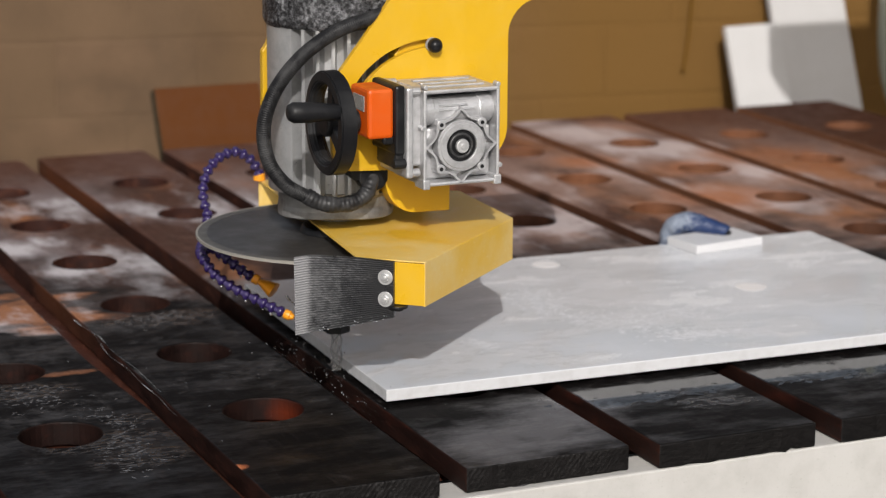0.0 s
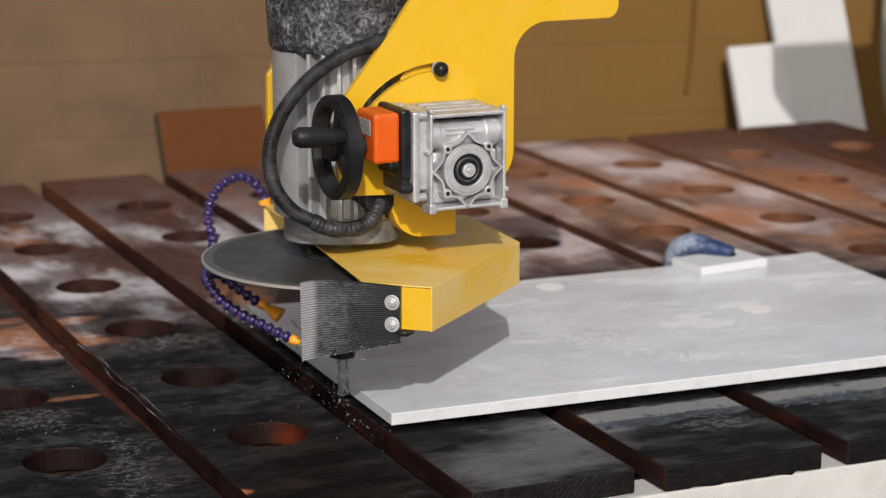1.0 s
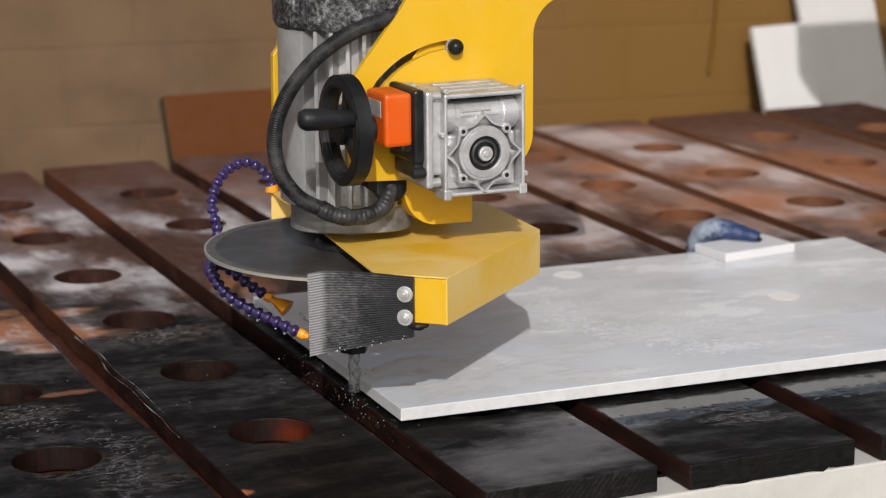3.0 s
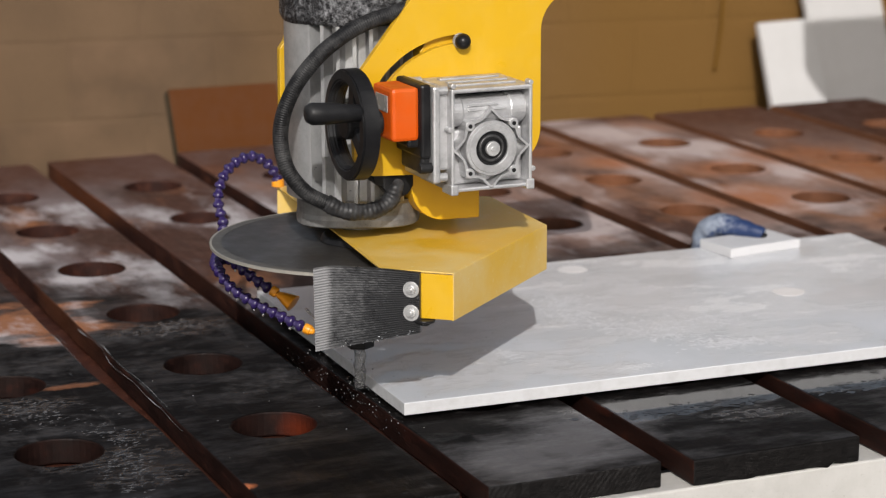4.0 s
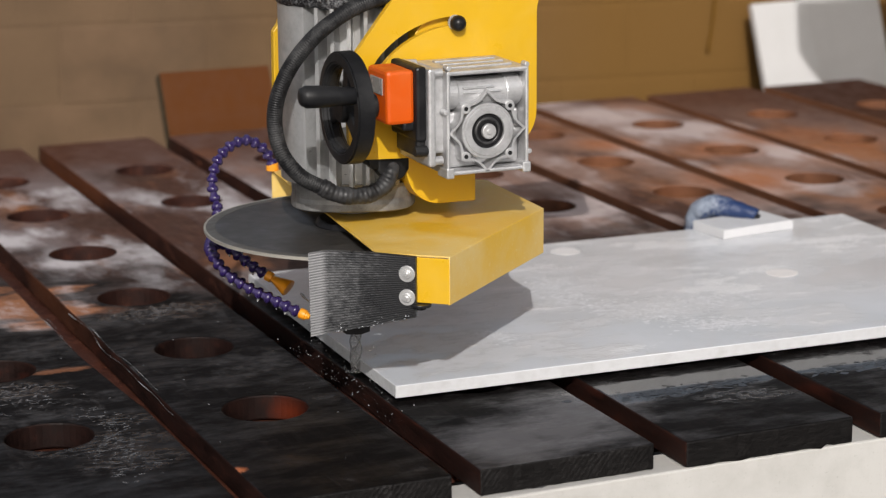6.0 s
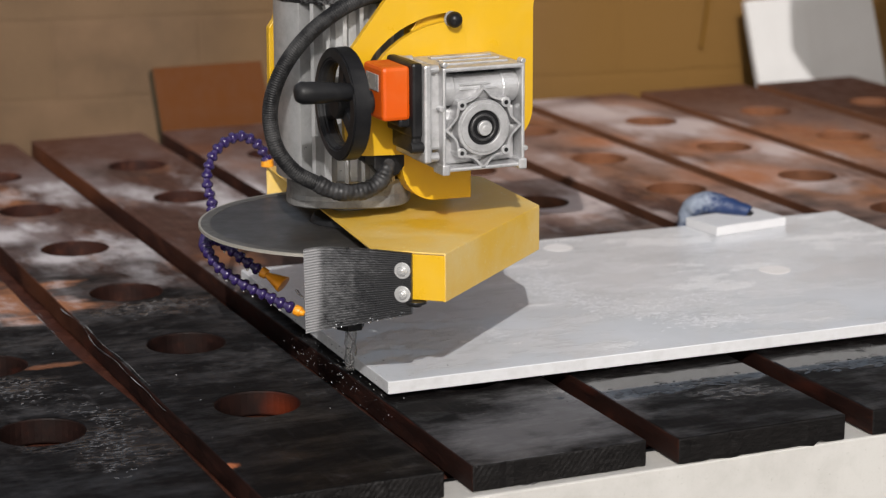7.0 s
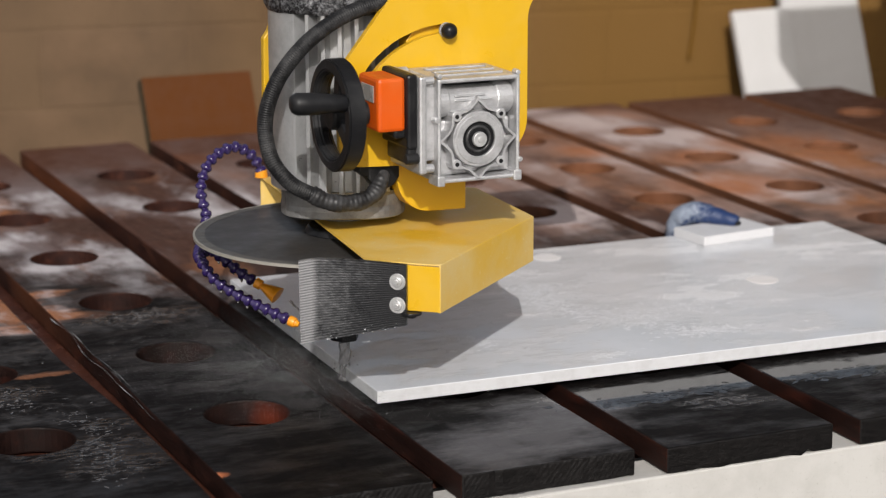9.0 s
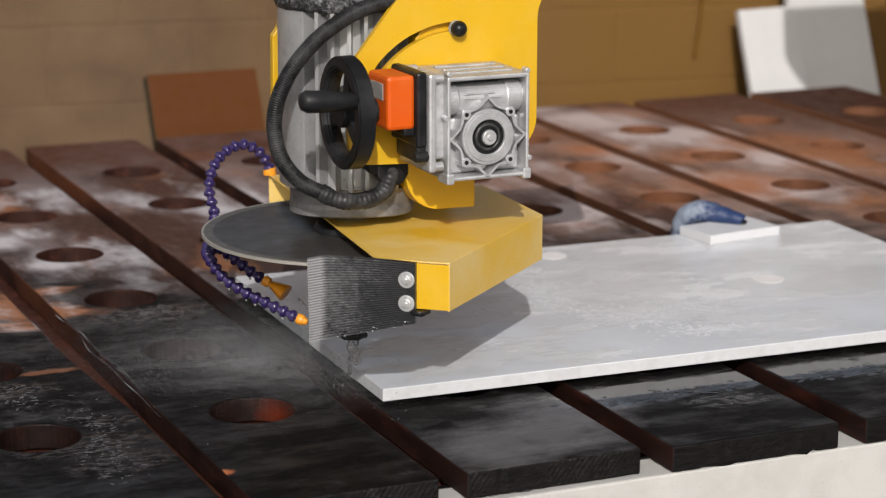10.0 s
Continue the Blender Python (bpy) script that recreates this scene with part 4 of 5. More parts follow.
for k in range(3):
    bm = bmesh.new()
    box(bm, (-0.004, 0.012, -0.011), (0.006, 0.060, 0.011), 0.003, pose(0, 0, 0, 100 + 120 * k))
    part("spoke", bm, BLACK, wheel)
bm = bmesh.new()
cyl(bm, pose(-0.012, 0, 0, 0, 90, 0), 0.019, 0.021, 0.030, 28, 0.003)
cyl(bm, pose(0.014, 0, 0, 0, 90, 0), 0.016, 0.016, 0.026, 24, 0.002)
part("hub", bm, BLACK, wheel)
bm = bmesh.new()
prof = [(-0.086, 0.005), (-0.084, 0.0108), (-0.077, 0.0146), (-0.055, 0.0144), (-0.030, 0.0122), (-0.012, 0.0115), (-0.010, 0.010)]
gr = [[bm.verts.new((x, -0.057 + r * math.cos(2 * math.pi * k / 24), 0.027 + r * math.sin(2 * math.pi * k / 24) + (x + 0.05) * -0.05)) for k in range(24)] for x, r in prof]
for p, q in zip(gr, gr[1:]):
    for k in range(24):
        bm.faces.new((p[k], p[(k + 1) % 24], q[(k + 1) % 24], q[k]))
bm.faces.new(gr[0][::-1])
bm.faces.new(gr[-1])
part("crank_handle", bm, BLACK, wheel, smooth=True)

# ribbed rubber flap bolted to the end wall
bm = bmesh.new()
d = Vector((-0.76, 0.65, 0)).normalized()
out = Vector((-0.65, -0.76, 0)).normalized()
start = Vector((-0.0215, -0.281, 0)) + out * 0.001
NU, RIBS = 28, 31
def flap_point(u, w, t):
    """u along the flap, w down it, t through it."""
    length = 0.145
    s = u * length
    bend = max(0.0, u - 0.84) / 0.16
    bow = 0.004 * math.sin(math.pi * u) + 0.007 * bend
    topz = ZT - 0.001 + 0.0025 * math.sin(math.pi * min(1, u * 1.05)) - 0.003 * bend ** 1.5
    lowz = 0.161 - 0.0365 * u
    rib = 0.0012 * abs(((w * RIBS) % 1.0) * 2 - 1)
    p = start + d * s + out * (bow + t + (rib if t > 0 else 0) - 0.004 * w * u)
    p.z = topz + (lowz - topz) * w
    return p
NW = RIBS * 4
front = [[bm.verts.new(flap_point(i / NU, j / NW, 0.005)) for j in range(NW + 1)] for i in range(NU + 1)]
back = [[bm.verts.new(flap_point(i / NU, j / NW, 0.0)) for j in (0, NW)] for i in range(NU + 1)]
for i in range(NU):
    for j in range(NW):
        bm.faces.new((front[i][j], front[i + 1][j], front[i + 1][j + 1], front[i][j + 1]))
    bm.faces.new((back[i][0], back[i][1], back[i + 1][1], back[i + 1][0]))
    bm.faces.new((front[i][0], back[i][0], back[i + 1][0], front[i + 1][0]))
    bm.faces.new((front[i][NW], front[i + 1][NW], back[i + 1][1], back[i][1]))
for i in (0, NU):
    bm.faces.new([*front[i], back[i][1], back[i][0]])
flap = part("rubber_flap", bm, FLAP, head, "black ribbed rubber splash flap, wet with slurry")
bm = bmesh.new()
drop_rng = random.Random(8)
for k in range(26):
    u = drop_rng.uniform(0.02, 0.75)
    w = 1 - 0.12 * drop_rng.random() ** 2
    bmesh.ops.create_icosphere(bm, subdivisions=1, radius=drop_rng.uniform(0.0006, 0.0015), matrix=Matrix.Translation(flap_point(u, w, 0.0062)))
part("spatter", bm, WATER, flap, "bright water spatter", True)["kind"] = "stuff"
for z in (0.2184, 0.187):
    base = Vector((-0.0205 - AX, -0.1756 - AY, z)) + out * 0.0075
    turn = Matrix.Translation(base) @ out.to_track_quat("Z", "Y").to_matrix().to_4x4()
    bm = bmesh.new()
    cyl(bm, turn, 0.0112, 0.0108, 0.0018, 32, 0.0005)
    cyl(bm, turn @ pose(0, 0, 0.0018), 0.0066, 0.0062, 0.0030, 20, 0.0008)
    cyl(bm, turn @ pose(0, 0, 0.0046), 0.0034, 0.0030, 0.0028, 14, 0.0006)
    part("flap_bolt", bm, ZINC, head, "bright zinc hex bolt with washer")

# jointed coolant hoses
def bead_mesh():
    bm = bmesh.new()
    prof = [(-0.0085, 0.0042), (-0.0066, 0.0052), (-0.003, 0.0056), (-0.0004, 0.0084), (0.003, 0.0091), (0.0058, 0.0078), (0.0072, 0.0045)]
    rows = [[bm.verts.new((r * math.cos(2 * math.pi * k / 14), r * math.sin(2 * math.pi * k / 14), z)) for k in range(14)] for z, r in prof]
    for p, q in zip(rows, rows[1:]):
        for k in range(14):
            bm.faces.new((p[k], p[(k + 1) % 14], q[(k + 1) % 14], q[k]))
    bm.faces.new(rows[0][::-1])
    bm.faces.new(rows[-1])
    me = bpy.data.meshes.new("hose_segment")
    bm.to_mesh(me)
    bm.free()
    for p in me.polygons:
        p.use_smooth = True
    me.materials.append(PURPLE)
    return me


BEAD = bead_mesh()


def drop(bm, at, r):
    """A hanging drop, a little longer than wide."""
    bmesh.ops.create_icosphere(bm, subdivisions=2, radius=r, matrix=Matrix.Translation(at) @ Matrix.Diagonal((1, 1, 1.35, 1)))


def coolant_hose(points, nozzle_len, nozzle_r, flat, label):
    pts = resample(spline(points, 30), 0.0145)
    bm = bmesh.new()
    tube(bm, pts, 0.0042, 10)
    hose = part("coolant_hose", bm, PURPLE, head, label)
    for k, p in enumerate(pts[:-1]):
        q = (pts[k + 1] - pts[max(k - 1, 0)]).normalized()
        s = new("hose_segment", BEAD)
        s.parent = hose
        s.matrix_basis = Matrix.Translation(p) @ q.to_track_quat("Z", "Y").to_matrix().to_4x4()
    bm = bmesh.new()
    for k, p in enumerate(pts[:-1]):
        if p.z < 0.175 and k % 3 != 1:
            drop(bm, p + Vector((-0.001, -0.003, -0.0098)), 0.0016 + 0.0006 * math.sin(k * 2.3))
    part("hanging_drops", bm, WATER, hose, "clear drops hanging below the hose", True)["kind"] = "stuff"
    q = (pts[-1] - pts[-2]).normalized()
    bm = bmesh.new()
    m = Matrix.Translation(pts[-1] - q * 0.005) @ q.to_track_quat("Z", "Y").to_matrix().to_4x4()
    cyl(bm, m, 0.0078, 0.0074, 0.010, 18, 0.001)
    cyl(bm, m @ pose(0, 0, 0.010) @ Matrix.Diagonal((1.0, flat, 1, 1)), 0.0062, nozzle_r, nozzle_len, 18, 0.0006)
    part("nozzle", bm, AMBER, hose, "amber plastic nozzle", True)
    return hose


def place(x, y, z):
    return (x - AX, y - AY, z)


coolant_hose([place(0.000, 0.412, 0.252), place(-0.012, 0.412, 0.275), place(-0.037, 0.412, 0.292), place(-0.063, 0.410, 0.288), place(-0.084, 0.408, 0.272),
              place(-0.096, 0.405, 0.249), place(-0.100, 0.40, 0.225), place(-0.098, 0.385, 0.196), place(-0.118, 0.335, 0.176), place(-0.147, 0.270, 0.172),
              place(-0.163, 0.215, 0.174), place(-0.155, 0.185, 0.153), place(-0.131, 0.165, 0.133), place(-0.101, 0.145, 0.116), place(-0.073, 0.122, 0.101), place(-0.056, 0.106, 0.093)], 0.006, 0.0035, 1.0,
             "long purple jointed coolant hose with an amber tip")
coolant_hose([place(-0.150, 0.262, 0.172), place(-0.140, 0.238, 0.180), place(-0.128, 0.218, 0.170), place(-0.108, 0.198, 0.152), place(-0.090, 0.182, 0.139), place(-0.080, 0.172, 0.133)], 0.028, 0.0195, 0.6,
             "short purple jointed coolant hose with a flared amber nozzle")
bm = bmesh.new()
cyl(bm, pose(0.000 - AX, 0.412 - AY, ZT), 0.010, 0.009, 0.012, 16, 0.001)
part("hose_socket", bm, AMBER, head, "amber hose socket")

# jet of water from the flared nozzle to the bit
bm = bmesh.new()
a, b2 = Vector(place(-0.052, 0.152, 0.116)), Vector((-0.014, 0.0, 0.066))
way = [a.lerp(b2, k / 24) + Vector((noise.noise(Vector((k * 0.9, 0, 0))) * 0.0015, 0, noise.noise(Vector((k * 0.9, 5, 0))) * 0.0015 - 0.010 * (k / 24) * (k / 24 - 1) * -1)) for k in range(25)]
tube(bm, way, lambda s: 0.0016 + 0.0006 * math.sin(s * 300), 8)
part("water_jet", bm, WATER, head, "thin jet of clear water", True)

# ---- on the slab ----
bm = bmesh.new()
box(bm, (0, 0, 0), (0.152, 0.090, 0.0165), 0.0012)
block = tagged(link("stone_strip", bm, STRIP), "small white stone strip lying on the slab", "stone strip")
block.matrix_world = pose(0.857, 0.500, 0.0268, 0, 0, 7)

clamp = thing("hold_down_clamp", "dusty blue curved clamp pressing on the stone strip", "clamp", (0.86, 0.66, 0))
bm = bmesh.new()
way = spline([(0.019, -0.016, 0.001), (0.019, -0.018, 0.025), (0.026, -0.024, 0.045), (0.044, -0.042, 0.058), (0.066, -0.067, 0.056), (0.083, -0.087, 0.052), (0.096, -0.102, 0.0468)], 10)
tube(bm, way, lambda s: 0.013 + 0.0075 * min(1, s / 0.05) - 0.11 * max(0, s - 0.080), 14)
for v in bm.verts:
    v.co += Vector((noise.noise(v.co * 60), noise.noise(v.co * 60 + Vector((9, 0, 0))), 0.5 * noise.noise(v.co * 60 + Vector((0, 9, 0))))) * 0.003
    v.co.z = max(v.co.z, 0.0)
part("arm", bm, BLUE, clamp, "blue plastic arm crusted with pale slurry", True)
bm = bmesh.new()
cyl(bm, pose(0.094, -0.100, 0.0435), 0.009, 0.011, 0.006, 18, 0.002)
part("pressure_pad", bm, BLACK, clamp)

for x, y, r in ((0.571, 0.539, 0.025), (0.823, 0.256, 0.0265)):
    bm = bmesh.new()
    n = 40
    vs = [bm.verts.new((r * (1 + 0.06 * math.sin(3 * a + x * 9)) * math.cos(a), r * (1 + 0.05 * math.sin(2 * a)) * math.sin(a), 0)) for a in (2 * math.pi * k / n for k in range(n))]
    f = bm.faces.new(vs)
    e = bmesh.ops.extrude_face_region(bm, geom=[f])
    bmesh.ops.translate(bm, verts=[g for g in e["geom"] if isinstance(g, bmesh.types.BMVert)], vec=(0, 0, 0.0004))
    tagged(link("paper_disc", bm, PAPER), "round white paper sticker on the wet slab", "sticker", "stickers on the slab").matrix_world = pose(x, y, 0.0266)

# ---- behind the table ----
def leaning(name, w, h, d, m, material, label, category):
    bm = bmesh.new()
    box(bm, (0, 0, 0), (w, d, h), 0.0012)
    ob = tagged(link(name, bm, material), label, category)
    ob.matrix_world = m
    return ob


def lean(x, y, z=-0.0985, back=25, side=0):
    return pose(x, y, z) @ pose(0, 0, 0, -back) @ pose(0, 0, 0, 0, side, 0)


terra = leaning("stone_slab", 0.262, 0.235, 0.038, lean(0.341, 2.05), TERRA, "terracotta brown stone slab leaning behind the table", "stone slab")
# the left side has a darker, browner colour than the face
terra.data.materials.append(DARK_SIDE)
for p in terra.data.polygons:
    p.material_index = 1 if p.normal.x < -0.6 else 0
leaning("stone_offcut", 0.172, 0.338, 0.02, lean(2.048, 2.270, -0.172, 20, -1), CHALK, "white stone offcut leaning behind the table", "stone offcut")
leaning("stone_offcut", 0.238, 0.62, 0.02, lean(2.243, 2.330, -0.172, 10, -8), CHALK, "tall white stone offcut leaning behind the table", "stone offcut")

# bridge of the saw, above and to the side: its end shades the tall offcut
bridge = thing("gantry", "yellow steel gantry beam on its post beside the table", "gantry", (1.492, 0.705, 0))
bm = bmesh.new()
extrude_poly(bm, [(0.030, 0, 0.956), (0.0, 0, 1.010), (0.0, 0, 1.163), (3.0, 0, 1.163), (3.0, 0, 0.885), (0.105, 0, 0.885)], Vector((0, 0.05, 0)), 0.004)
part("beam", bm, YELLOW, bridge)
bm = bmesh.new()
box(bm, (2.70, -0.05, -0.80), (2.95, 0.10, 0.884), 0.006)
part("post", bm, YELLOW, bridge)

bm = bmesh.new()
tube(bm, spline([(1.985, 2.46, 1.6), (1.984, 2.46, 0.6), (1.984, 2.47, 0.26), (1.981, 2.475, 0.14), (1.976, 2.48, 0.07), (1.970, 2.485, 0.01)], 10), 0.0045, 10)
tagged(link("wall_cable", bm, CABLE, None, "", True), "brown cable hanging down the wall", "cable")
bm = bmesh.new()
tube(bm, spline([(2.52, 2.30, 1.6), (2.505, 2.30, 0.5), (2.495, 2.29, 0.25), (2.490, 2.28, 0.10), (2.51, 2.28, -0.02), (2.55, 2.27, -0.12), (2.62, 2.26, -0.22), (2.8, 2.25, -0.32)], 10), 0.016, 12)
tagged(link("water_hose", bm, GREYHOSE, None, "", True), "grey-green water hose hanging behind the table", "hose")

# ---- water thrown up by the bit ----
def drops(rng, count, near, far, low, high, size):
    bm = bmesh.new()
    for _ in range(count):
        a, r, z = rng.uniform(0, 2 * math.pi), near + (far - near) * rng.random() ** 1.6, rng.uniform(low, high)
        c, s = Vector((r * math.cos(a), r * math.sin(a), z)), size * (0.4 + 1.2 * rng.random() ** 3)
        six = [bm.verts.new(c + Vector(q) * s) for q in ((1, 0, 0), (0, 1, 0), (-1, 0, 0), (0, -1, 0), (0, 0, 1.3), (0, 0, -1.3))]
        for k in range(4):
            bm.faces.new((six[k], six[(k + 1) % 4], six[4]))
            bm.faces.new((six[(k + 1) % 4], six[k], six[5]))
    return bm


rng = random.Random(11)


def beads(count, spots):
    """Small flat drops lying on a surface."""
    bm = bmesh.new()
    for _ in range(count):
        x, y, z = spots()
        s = 0.0005 + 0.0011 * rng.random() ** 4
        low = [bm.verts.new((x + s * math.cos(a), y + s * math.sin(a), z)) for a in (math.pi * k / 3 for k in range(6))]
        mid_ring = [bm.verts.new((x + 0.65 * s * math.cos(a), y + 0.65 * s * math.sin(a), z + 0.34 * s)) for a in (math.pi * k / 3 for k in range(6))]
        tip = bm.verts.new((x, y, z + 0.45 * s))
        for k in range(6):
            bm.faces.new((low[k], low[(k + 1) % 6], mid_ring[(k + 1) % 6], mid_ring[k]))
            bm.faces.new((mid_ring[k], mid_ring[(k + 1) % 6], tip))
    return bm


def on_boards():
    while True:
        x, y = rng.gauss(-0.05, 0.22), rng.gauss(0.0, 0.22)
        inside = any(a + 0.026 < x - 0.0055 * (y - 1) < c - 0.026 for a, c in zip(SEAMS, SEAMS[1:]))
        hole = any((x - i * PITCH - 0.15) ** 2 + (y - j * STEP) ** 2 < 0.066 ** 2 for i in range(-3, 3) for j in range(-1, 5))
        if inside and not hole and -0.33 < y < 0.8 and not (x > -0.01 and y > -0.075):
            return x, y, 0.0


def on_slab():
    p = SLAB_AT @ Vector((0.02 + 0.9 * rng.random() ** 1.5, 0.01 + 0.6 * rng.random() ** 1.3, 0.018))
    return p.x, p.y, p.z


tagged(link("water_beads", beads(45, on_boards), WATER, None, "", True), "scattered water drops lying on the boards", "water drops", kind="stuff")
tagged(link("water_beads", beads(120, on_slab), WATER, None, "", True), "scattered water drops lying on the slab", "water drops", kind="stuff")


def ripples(count, spots, free=True, base=0.0, steep=0.6, size=1.0, flat=1.0):
    """Low lens-shaped swells of standing water."""
    bm = bmesh.new()
    for _ in range(count):
        cx, cy, sx, sy = rng.choice(spots)
        x, y = rng.gauss(cx, sx), rng.gauss(cy, sy)
        hole = any((x - i * PITCH - 0.15) ** 2 + (y - j * STEP) ** 2 < 0.070 ** 2 for i in range(-3, 3) for j in range(-1, 5))
        inside = any(a + 0.032 < x - 0.0055 * (y - 1) < c - 0.032 for a, c in zip(SEAMS, SEAMS[1:]))
        if free and (hole or not inside or y < -0.33):
            continue
        low = SLAB_AT.inverted() @ Vector((x, y, 0))
        if not free and not (0.012 < low.x < 1.11 and 0.012 < low.y < 0.66):
            continue
        w, d = size * (0.002 + 0.007 * rng.random() ** 2), size * flat * (0.0015 + 0.004 * rng.random() ** 2)
        h, turn = steep * d, rng.gauss(0.0, 0.5)
        rows = []
        for f, z in ((1.0, 0.0), (0.75, 0.6), (0.4, 0.9)):
            rows.append([bm.verts.new((x + f * (w * math.cos(a) * math.cos(turn) - d * math.sin(a) * math.sin(turn)), y + f * (w * math.cos(a) * math.sin(turn) + d * math.sin(a) * math.cos(turn)), base + z * h)) for a in (math.pi * k / 5 for k in range(10))])
        for p, q in zip(rows, rows[1:]):
            for k in range(10):
                bm.faces.new((p[k], p[(k + 1) % 10], q[(k + 1) % 10], q[k]))
        bm.faces.new(rows[-1])
    return bm



def islands(count, spots, lo=0.002, hi=0.009, slope=0.03):
    """Small ragged sheets of water lying nearly level on the boards."""
    bm = bmesh.new()
    for _ in range(count):
        cx, cy, sx, sy = rng.choice(spots)
        x, y = rng.gauss(cx, sx), rng.gauss(cy, sy)
        w = lo + (hi - lo) * rng.random() ** 2.5
        d, z, lift, turn = w * rng.uniform(0.35, 0.8), rng.uniform(0.0003, 0.0006), rng.uniform(0.0, slope), rng.gauss(0, 0.4)
        hole = any((x - i * PITCH - 0.15) ** 2 + (y - j * STEP) ** 2 < (0.061 + w) ** 2 for i in range(-3, 4) for j in range(-1, 5))
        inside = any(a + 0.022 + w < x - 0.0055 * (y - 1) < c - 0.022 - w for a, c in zip(SEAMS, SEAMS[1:]))
        if hole or not inside or y < -0.335 + w:
            continue
        n = 12 if w < 0.012 else 60
        vs = []
        for k in range(n):
            a = 2 * math.pi * k / n
            r = 1 + 0.75 * noise.noise(Vector((x * 50 + 1.4 * math.cos(a), y * 50 + 1.4 * math.sin(a), w * 90))) + 0.35 * noise.noise(Vector((6 * math.cos(a), 6 * math.sin(a), x * 70)))
            p, q = w * r * math.cos(a), d * r * math.sin(a)
            vs.append(bm.verts.new((x + p * math.cos(turn) - q * math.sin(turn), y + p * math.sin(turn) + q * math.cos(turn), max(0.0002, z + lift * q))))
        bm.faces.new(vs)
    return bm


SHEETS = ((0.36, -0.165, 0.040, 0.012), (0.47, -0.165, 0.04, 0.012), (0.68, -0.170, 0.05, 0.012), (0.80, -0.175, 0.04, 0.012))
tagged(link("standing_water", islands(260, SHEETS, 0.0015, 0.010, 0.0), RIPPLE), "ragged sheets of water shining on the boards below the slab", "water", kind="stuff")
SPOTS = ((-0.47, 0.22, 0.035, 0.025), (-0.44, 0.17, 0.04, 0.03), (-0.395, -0.05, 0.018, 0.05), (-0.39, -0.13, 0.020, 0.05), (-0.375, 0.03, 0.022, 0.04), (-0.16, 0.545, 0.03, 0.022), (-0.115, 0.56, 0.03, 0.016))
tagged(link("foam_flecks", ripples(700, SPOTS, True, 0.0, 0.10, 0.75, 0.42), FLECK, None, "", True), "pale flecks for the water's glints, painted on the dark boards", "water", kind="stuff")

CRUST = ((0.435, 0.275, 0.022, 0.030), (0.465, 0.190, 0.020, 0.035), (0.52, 0.110, 0.025, 0.025), (0.565, 0.040, 0.030, 0.018), (0.60, 0.020, 0.030, 0.012), (0.245, 0.105, 0.010, 0.018), (0.39, -0.030, 0.018, 0.006), (0.45, 0.345, 0.030, 0.025), (0.62, 0.16, 0.04, 0.03))
tagged(link("slurry_flecks", ripples(1500, CRUST, False, 0.02655, 0.10, 0.6), SLURRY, None, "", True), "flaky patches of pale slurry drying on the slab", "slurry", kind="stuff")


def wet_rim(y0, y1, x, width):
    """Water standing in a ridge along a board's edge; its glint is coloured in."""
    bm = bmesh.new()
    for k, off in enumerate((0.0, 0.006)):
        path = [Vector((x + off + width * noise.noise(Vector((y * 7, off * 60, 2))) + 0.0055 * (y - 0.3), y, 0.0002)) for y in np.arange(y0 + k * 0.12, y1 - k * 0.08, 0.004)]
        tube(bm, path, lambda s, k=k: max(0.00010, 0.0002 + 0.0011 * noise.noise(Vector((s * 17, k * 3, 7)))), 8)
    tagged(link("water_rim", bm, WETLINE, None, "", True), "thin ridge of water along a board's edge, its glint in the colour", "water", kind="stuff")


wet_rim(0.02, 0.60, -0.2770, 0.013)
wet_rim(0.40, 0.66, -0.3225, 0.002)
spray = thing("water_spray", "bright water drops flying off the milling bit", "water spray", (AX, AY, 0))
rings = []
for near, far, low, high, count, size in ((0.014, 0.07, -0.005, 0.040, 120, 0.0009), (0.03, 0.13, -0.004, 0.026, 55, 0.0008), (0.08, 0.30, 0.001, 0.050, 35, 0.0006)):
    ob = part("drop_ring", drops(rng, count, near, far, low, high, size), WATER, spray)
    ob["kind"] = "stuff"
    rings.append(ob)


def gap_drops(count, size, spread):
    """Drops strung along the open gap and the slab's corner."""
    bm = bmesh.new()
    for _ in range(count):
        y, a, r = rng.uniform(-0.19, 0.26), rng.uniform(0, 2 * math.pi), spread * rng.random() ** 0.7
        c, s = Vector((r * math.cos(a), y, r * math.sin(a))), size * (0.4 + 1.3 * rng.random() ** 3)
        six = [bm.verts.new(c + Vector(q) * s) for q in ((1, 0, 0), (0, 1, 0), (-1, 0, 0), (0, -1, 0), (0, 0, 1.3), (0, 0, -1.3))]
        for k in range(4):
            bm.faces.new((six[k], six[(k + 1) % 4], six[4]))
            bm.faces.new((six[(k + 1) % 4], six[k], six[5]))
    return bm


streams = []
for count, size, spread in ((120, 0.0007, 0.026), (70, 0.0006, 0.045)):
    ob = part("drop_stream", gap_drops(count, size, spread), WATER, spray)
    ob["kind"] = "stuff"
    streams.append(ob)


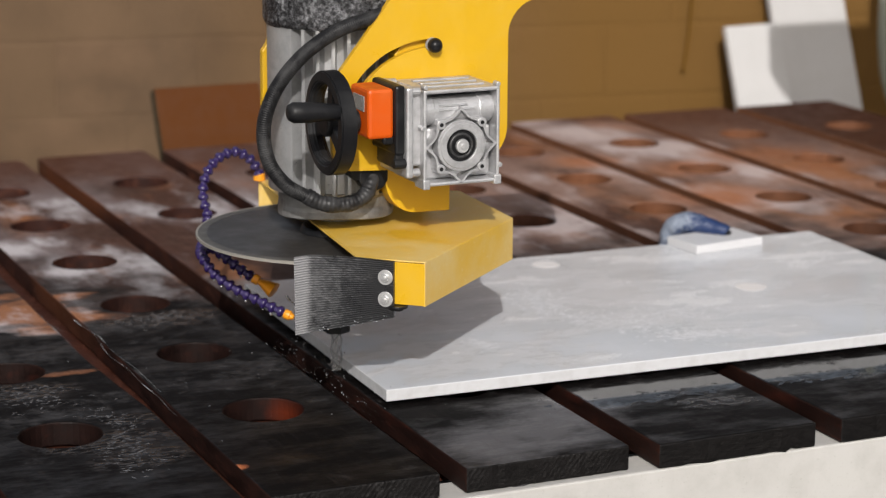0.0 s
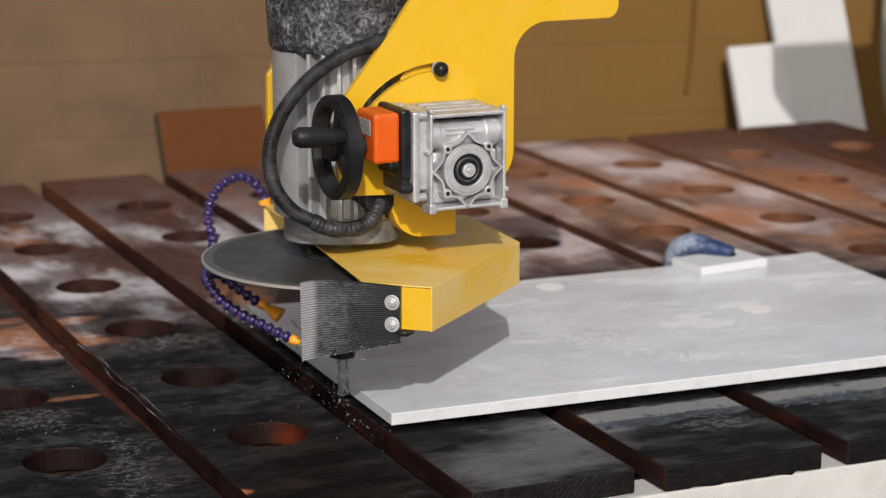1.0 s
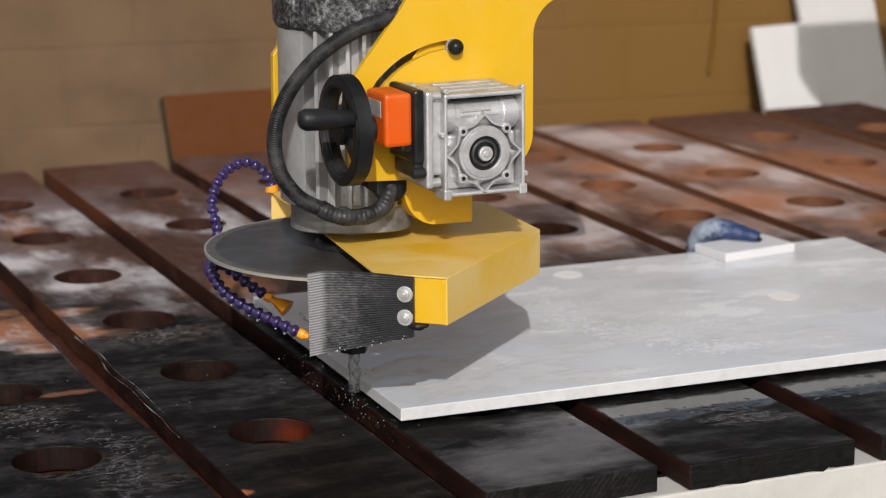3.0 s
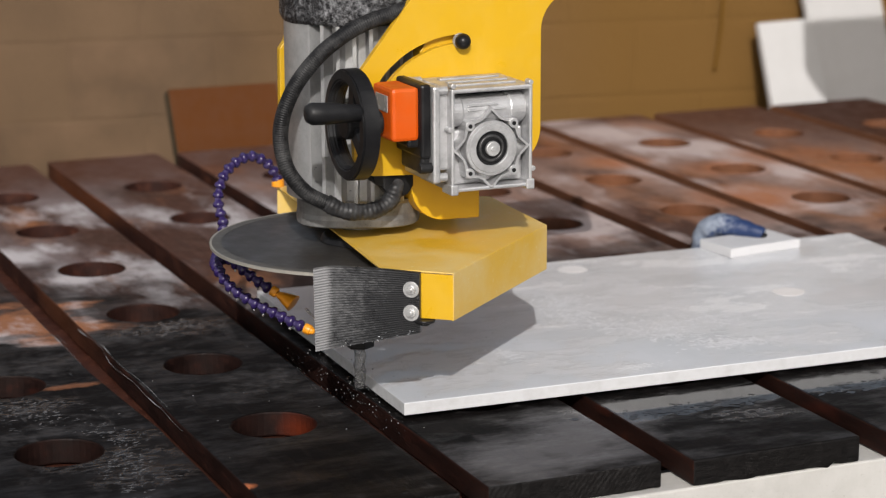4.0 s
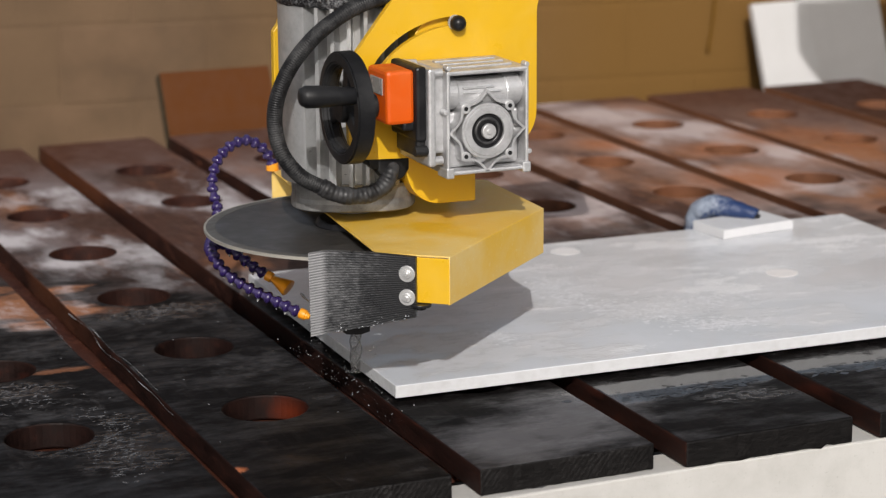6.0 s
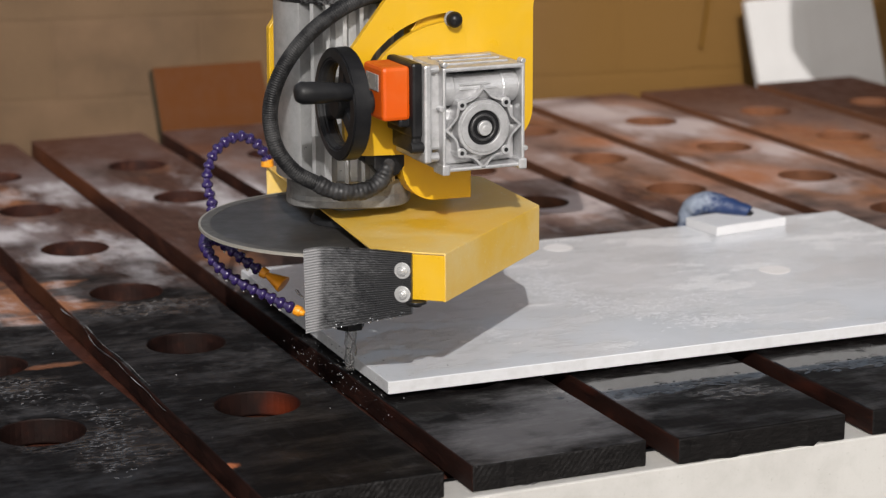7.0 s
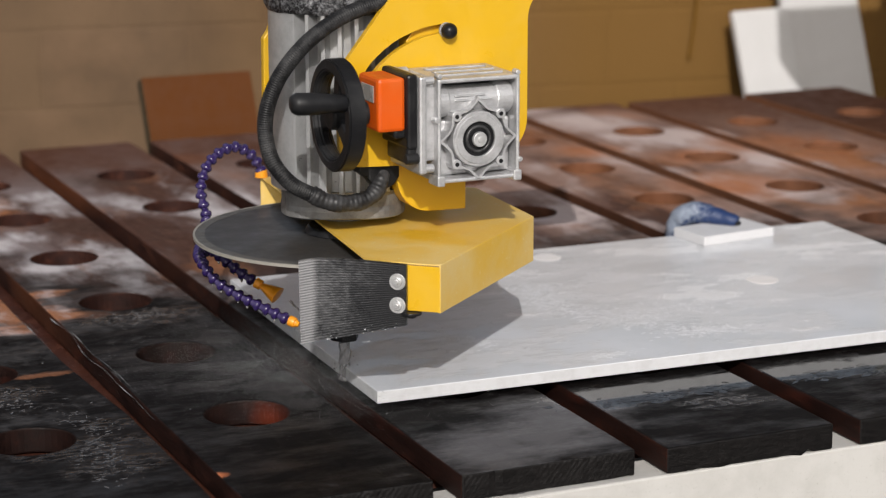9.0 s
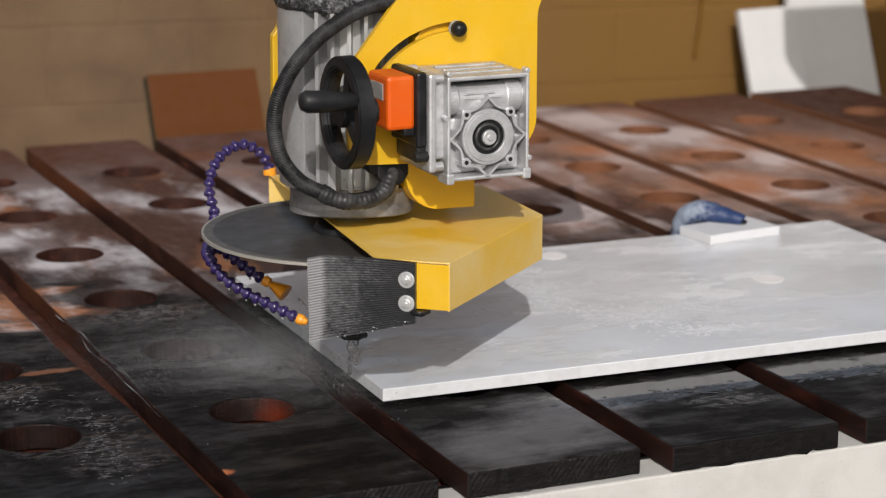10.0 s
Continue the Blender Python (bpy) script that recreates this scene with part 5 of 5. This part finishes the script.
def puff(name, count, spread, seed):
    """A cloud of very fine drops."""
    r = np.random.default_rng(seed)
    c = r.normal(size=(count, 3)) * np.array(spread)
    c[:, 2] = np.abs(c[:, 2])
    s = r.uniform(0.00005, 0.00010, (count, 1, 1))
    corners = np.array([(1, 1, 1), (-1, -1, 1), (-1, 1, -1), (1, -1, -1)], float)
    verts = (c[:, None, :] + s * corners[None]).reshape(-1, 3)
    faces = (np.arange(count)[:, None, None] * 4 + np.array([(0, 1, 2), (0, 3, 1), (0, 2, 3), (1, 3, 2)])[None]).reshape(-1, 3)
    me = bpy.data.meshes.new(name)
    me.from_pydata(verts.tolist(), [], faces.tolist())
    me.materials.append(MIST)
    return new(name, me)


mists = []
for k in range(4):
    m = tagged(puff("water_mist", (44000, 40000, 30000, 26000)[k], (0.078, 0.105, 0.034), 20 + k), "thin cloud of fine water mist over the boards", "water mist", "mist by the bit", "stuff")
    mists.append(m)

# ---- wall blocks, last ----
bm = bmesh.new()
box(bm, (0, 0, 0), (BW - GAP, 0.012, BH - GAP), 0.003)
wall_mesh = None
for row in range(-4, 4):
    for k in range(-4, 10):
        x = k * BW + (0.0705 if row % 2 == 0 else 0.0705 + BW / 2)
        z = row * BH - 0.053 + GAP / 2
        if wall_mesh is None:
            ob = part("block", bm, WALL, wall)
            wall_mesh = ob.data
        else:
            ob = new("block", wall_mesh)
            ob.parent = wall
        ob.location = (x, 0.0008 + 0.0010 * rng.random(), z)


# ---- what moves ----
def head_at(t):
    return AX + 0.0003 - 0.00069 * t + 0.000167 * t * t, AY + 0.0337 - 0.00897 * t + 0.000268 * t * t


def motions():
    walk(head, [(k * 0.5, pose(*head_at(k * 0.5), 0)) for k in range(21)])
    walk(spray, [(k * 0.5, pose(*head_at(k * 0.5), 0)) for k in range(21)])
    spin = [(k / 15, 70.0 * k) for k in range(151)]
    walk(blade, [(t, pose(0, 0, 0.2225, 0, 0, -a)) for t, a in spin])
    walk(spindle, [(t, pose(0, 0, 0, 0, 0, -a)) for t, a in spin])
    for k, ring in enumerate(rings):
        walk(ring, [(t, pose(0, 0, 0, 0, 0, -a * (0.9 - 0.2 * k) + 40 * k)) for t, a in spin])
    for k, ob in enumerate(streams):
        walk(ob, [(t, pose(-0.012 - 0.006 * k, -0.02, 0.002, 0, a * (1.0 - 0.3 * k), 2 * math.sin(t * 31 + k))) for t, a in spin])
    # mist lies under the boards, then rises through the gap and drifts off
    for k, m in enumerate(mists):
        t0 = 8.15 + 0.42 * k
        rows = [(0.0, pose(-0.03, 0.05, -0.45)), (t0 - 0.3, pose(-0.03, 0.05, -0.45)), (t0, pose(-0.02, 0.10, -0.10)), (t0 + 0.25, pose(-0.045, 0.065, 0.005, 0, 0, 8))]
        t = t0 + 0.25
        step = 0
        while t + 0.35 < 10.0:
            t += 0.35
            step += 1
            rows.append((t, pose(-0.045 - 0.024 * step, 0.065 - 0.010 * step, 0.006 + 0.010 * step, 0, 0, 8 + 12 * step)))
        step += 1
        rows.append((10.0, pose(-0.045 - 0.024 * step, 0.065 - 0.010 * step, 0.006 + 0.010 * step, 0, 0, 8 + 12 * step)))
        walk(m, rows)


motions()
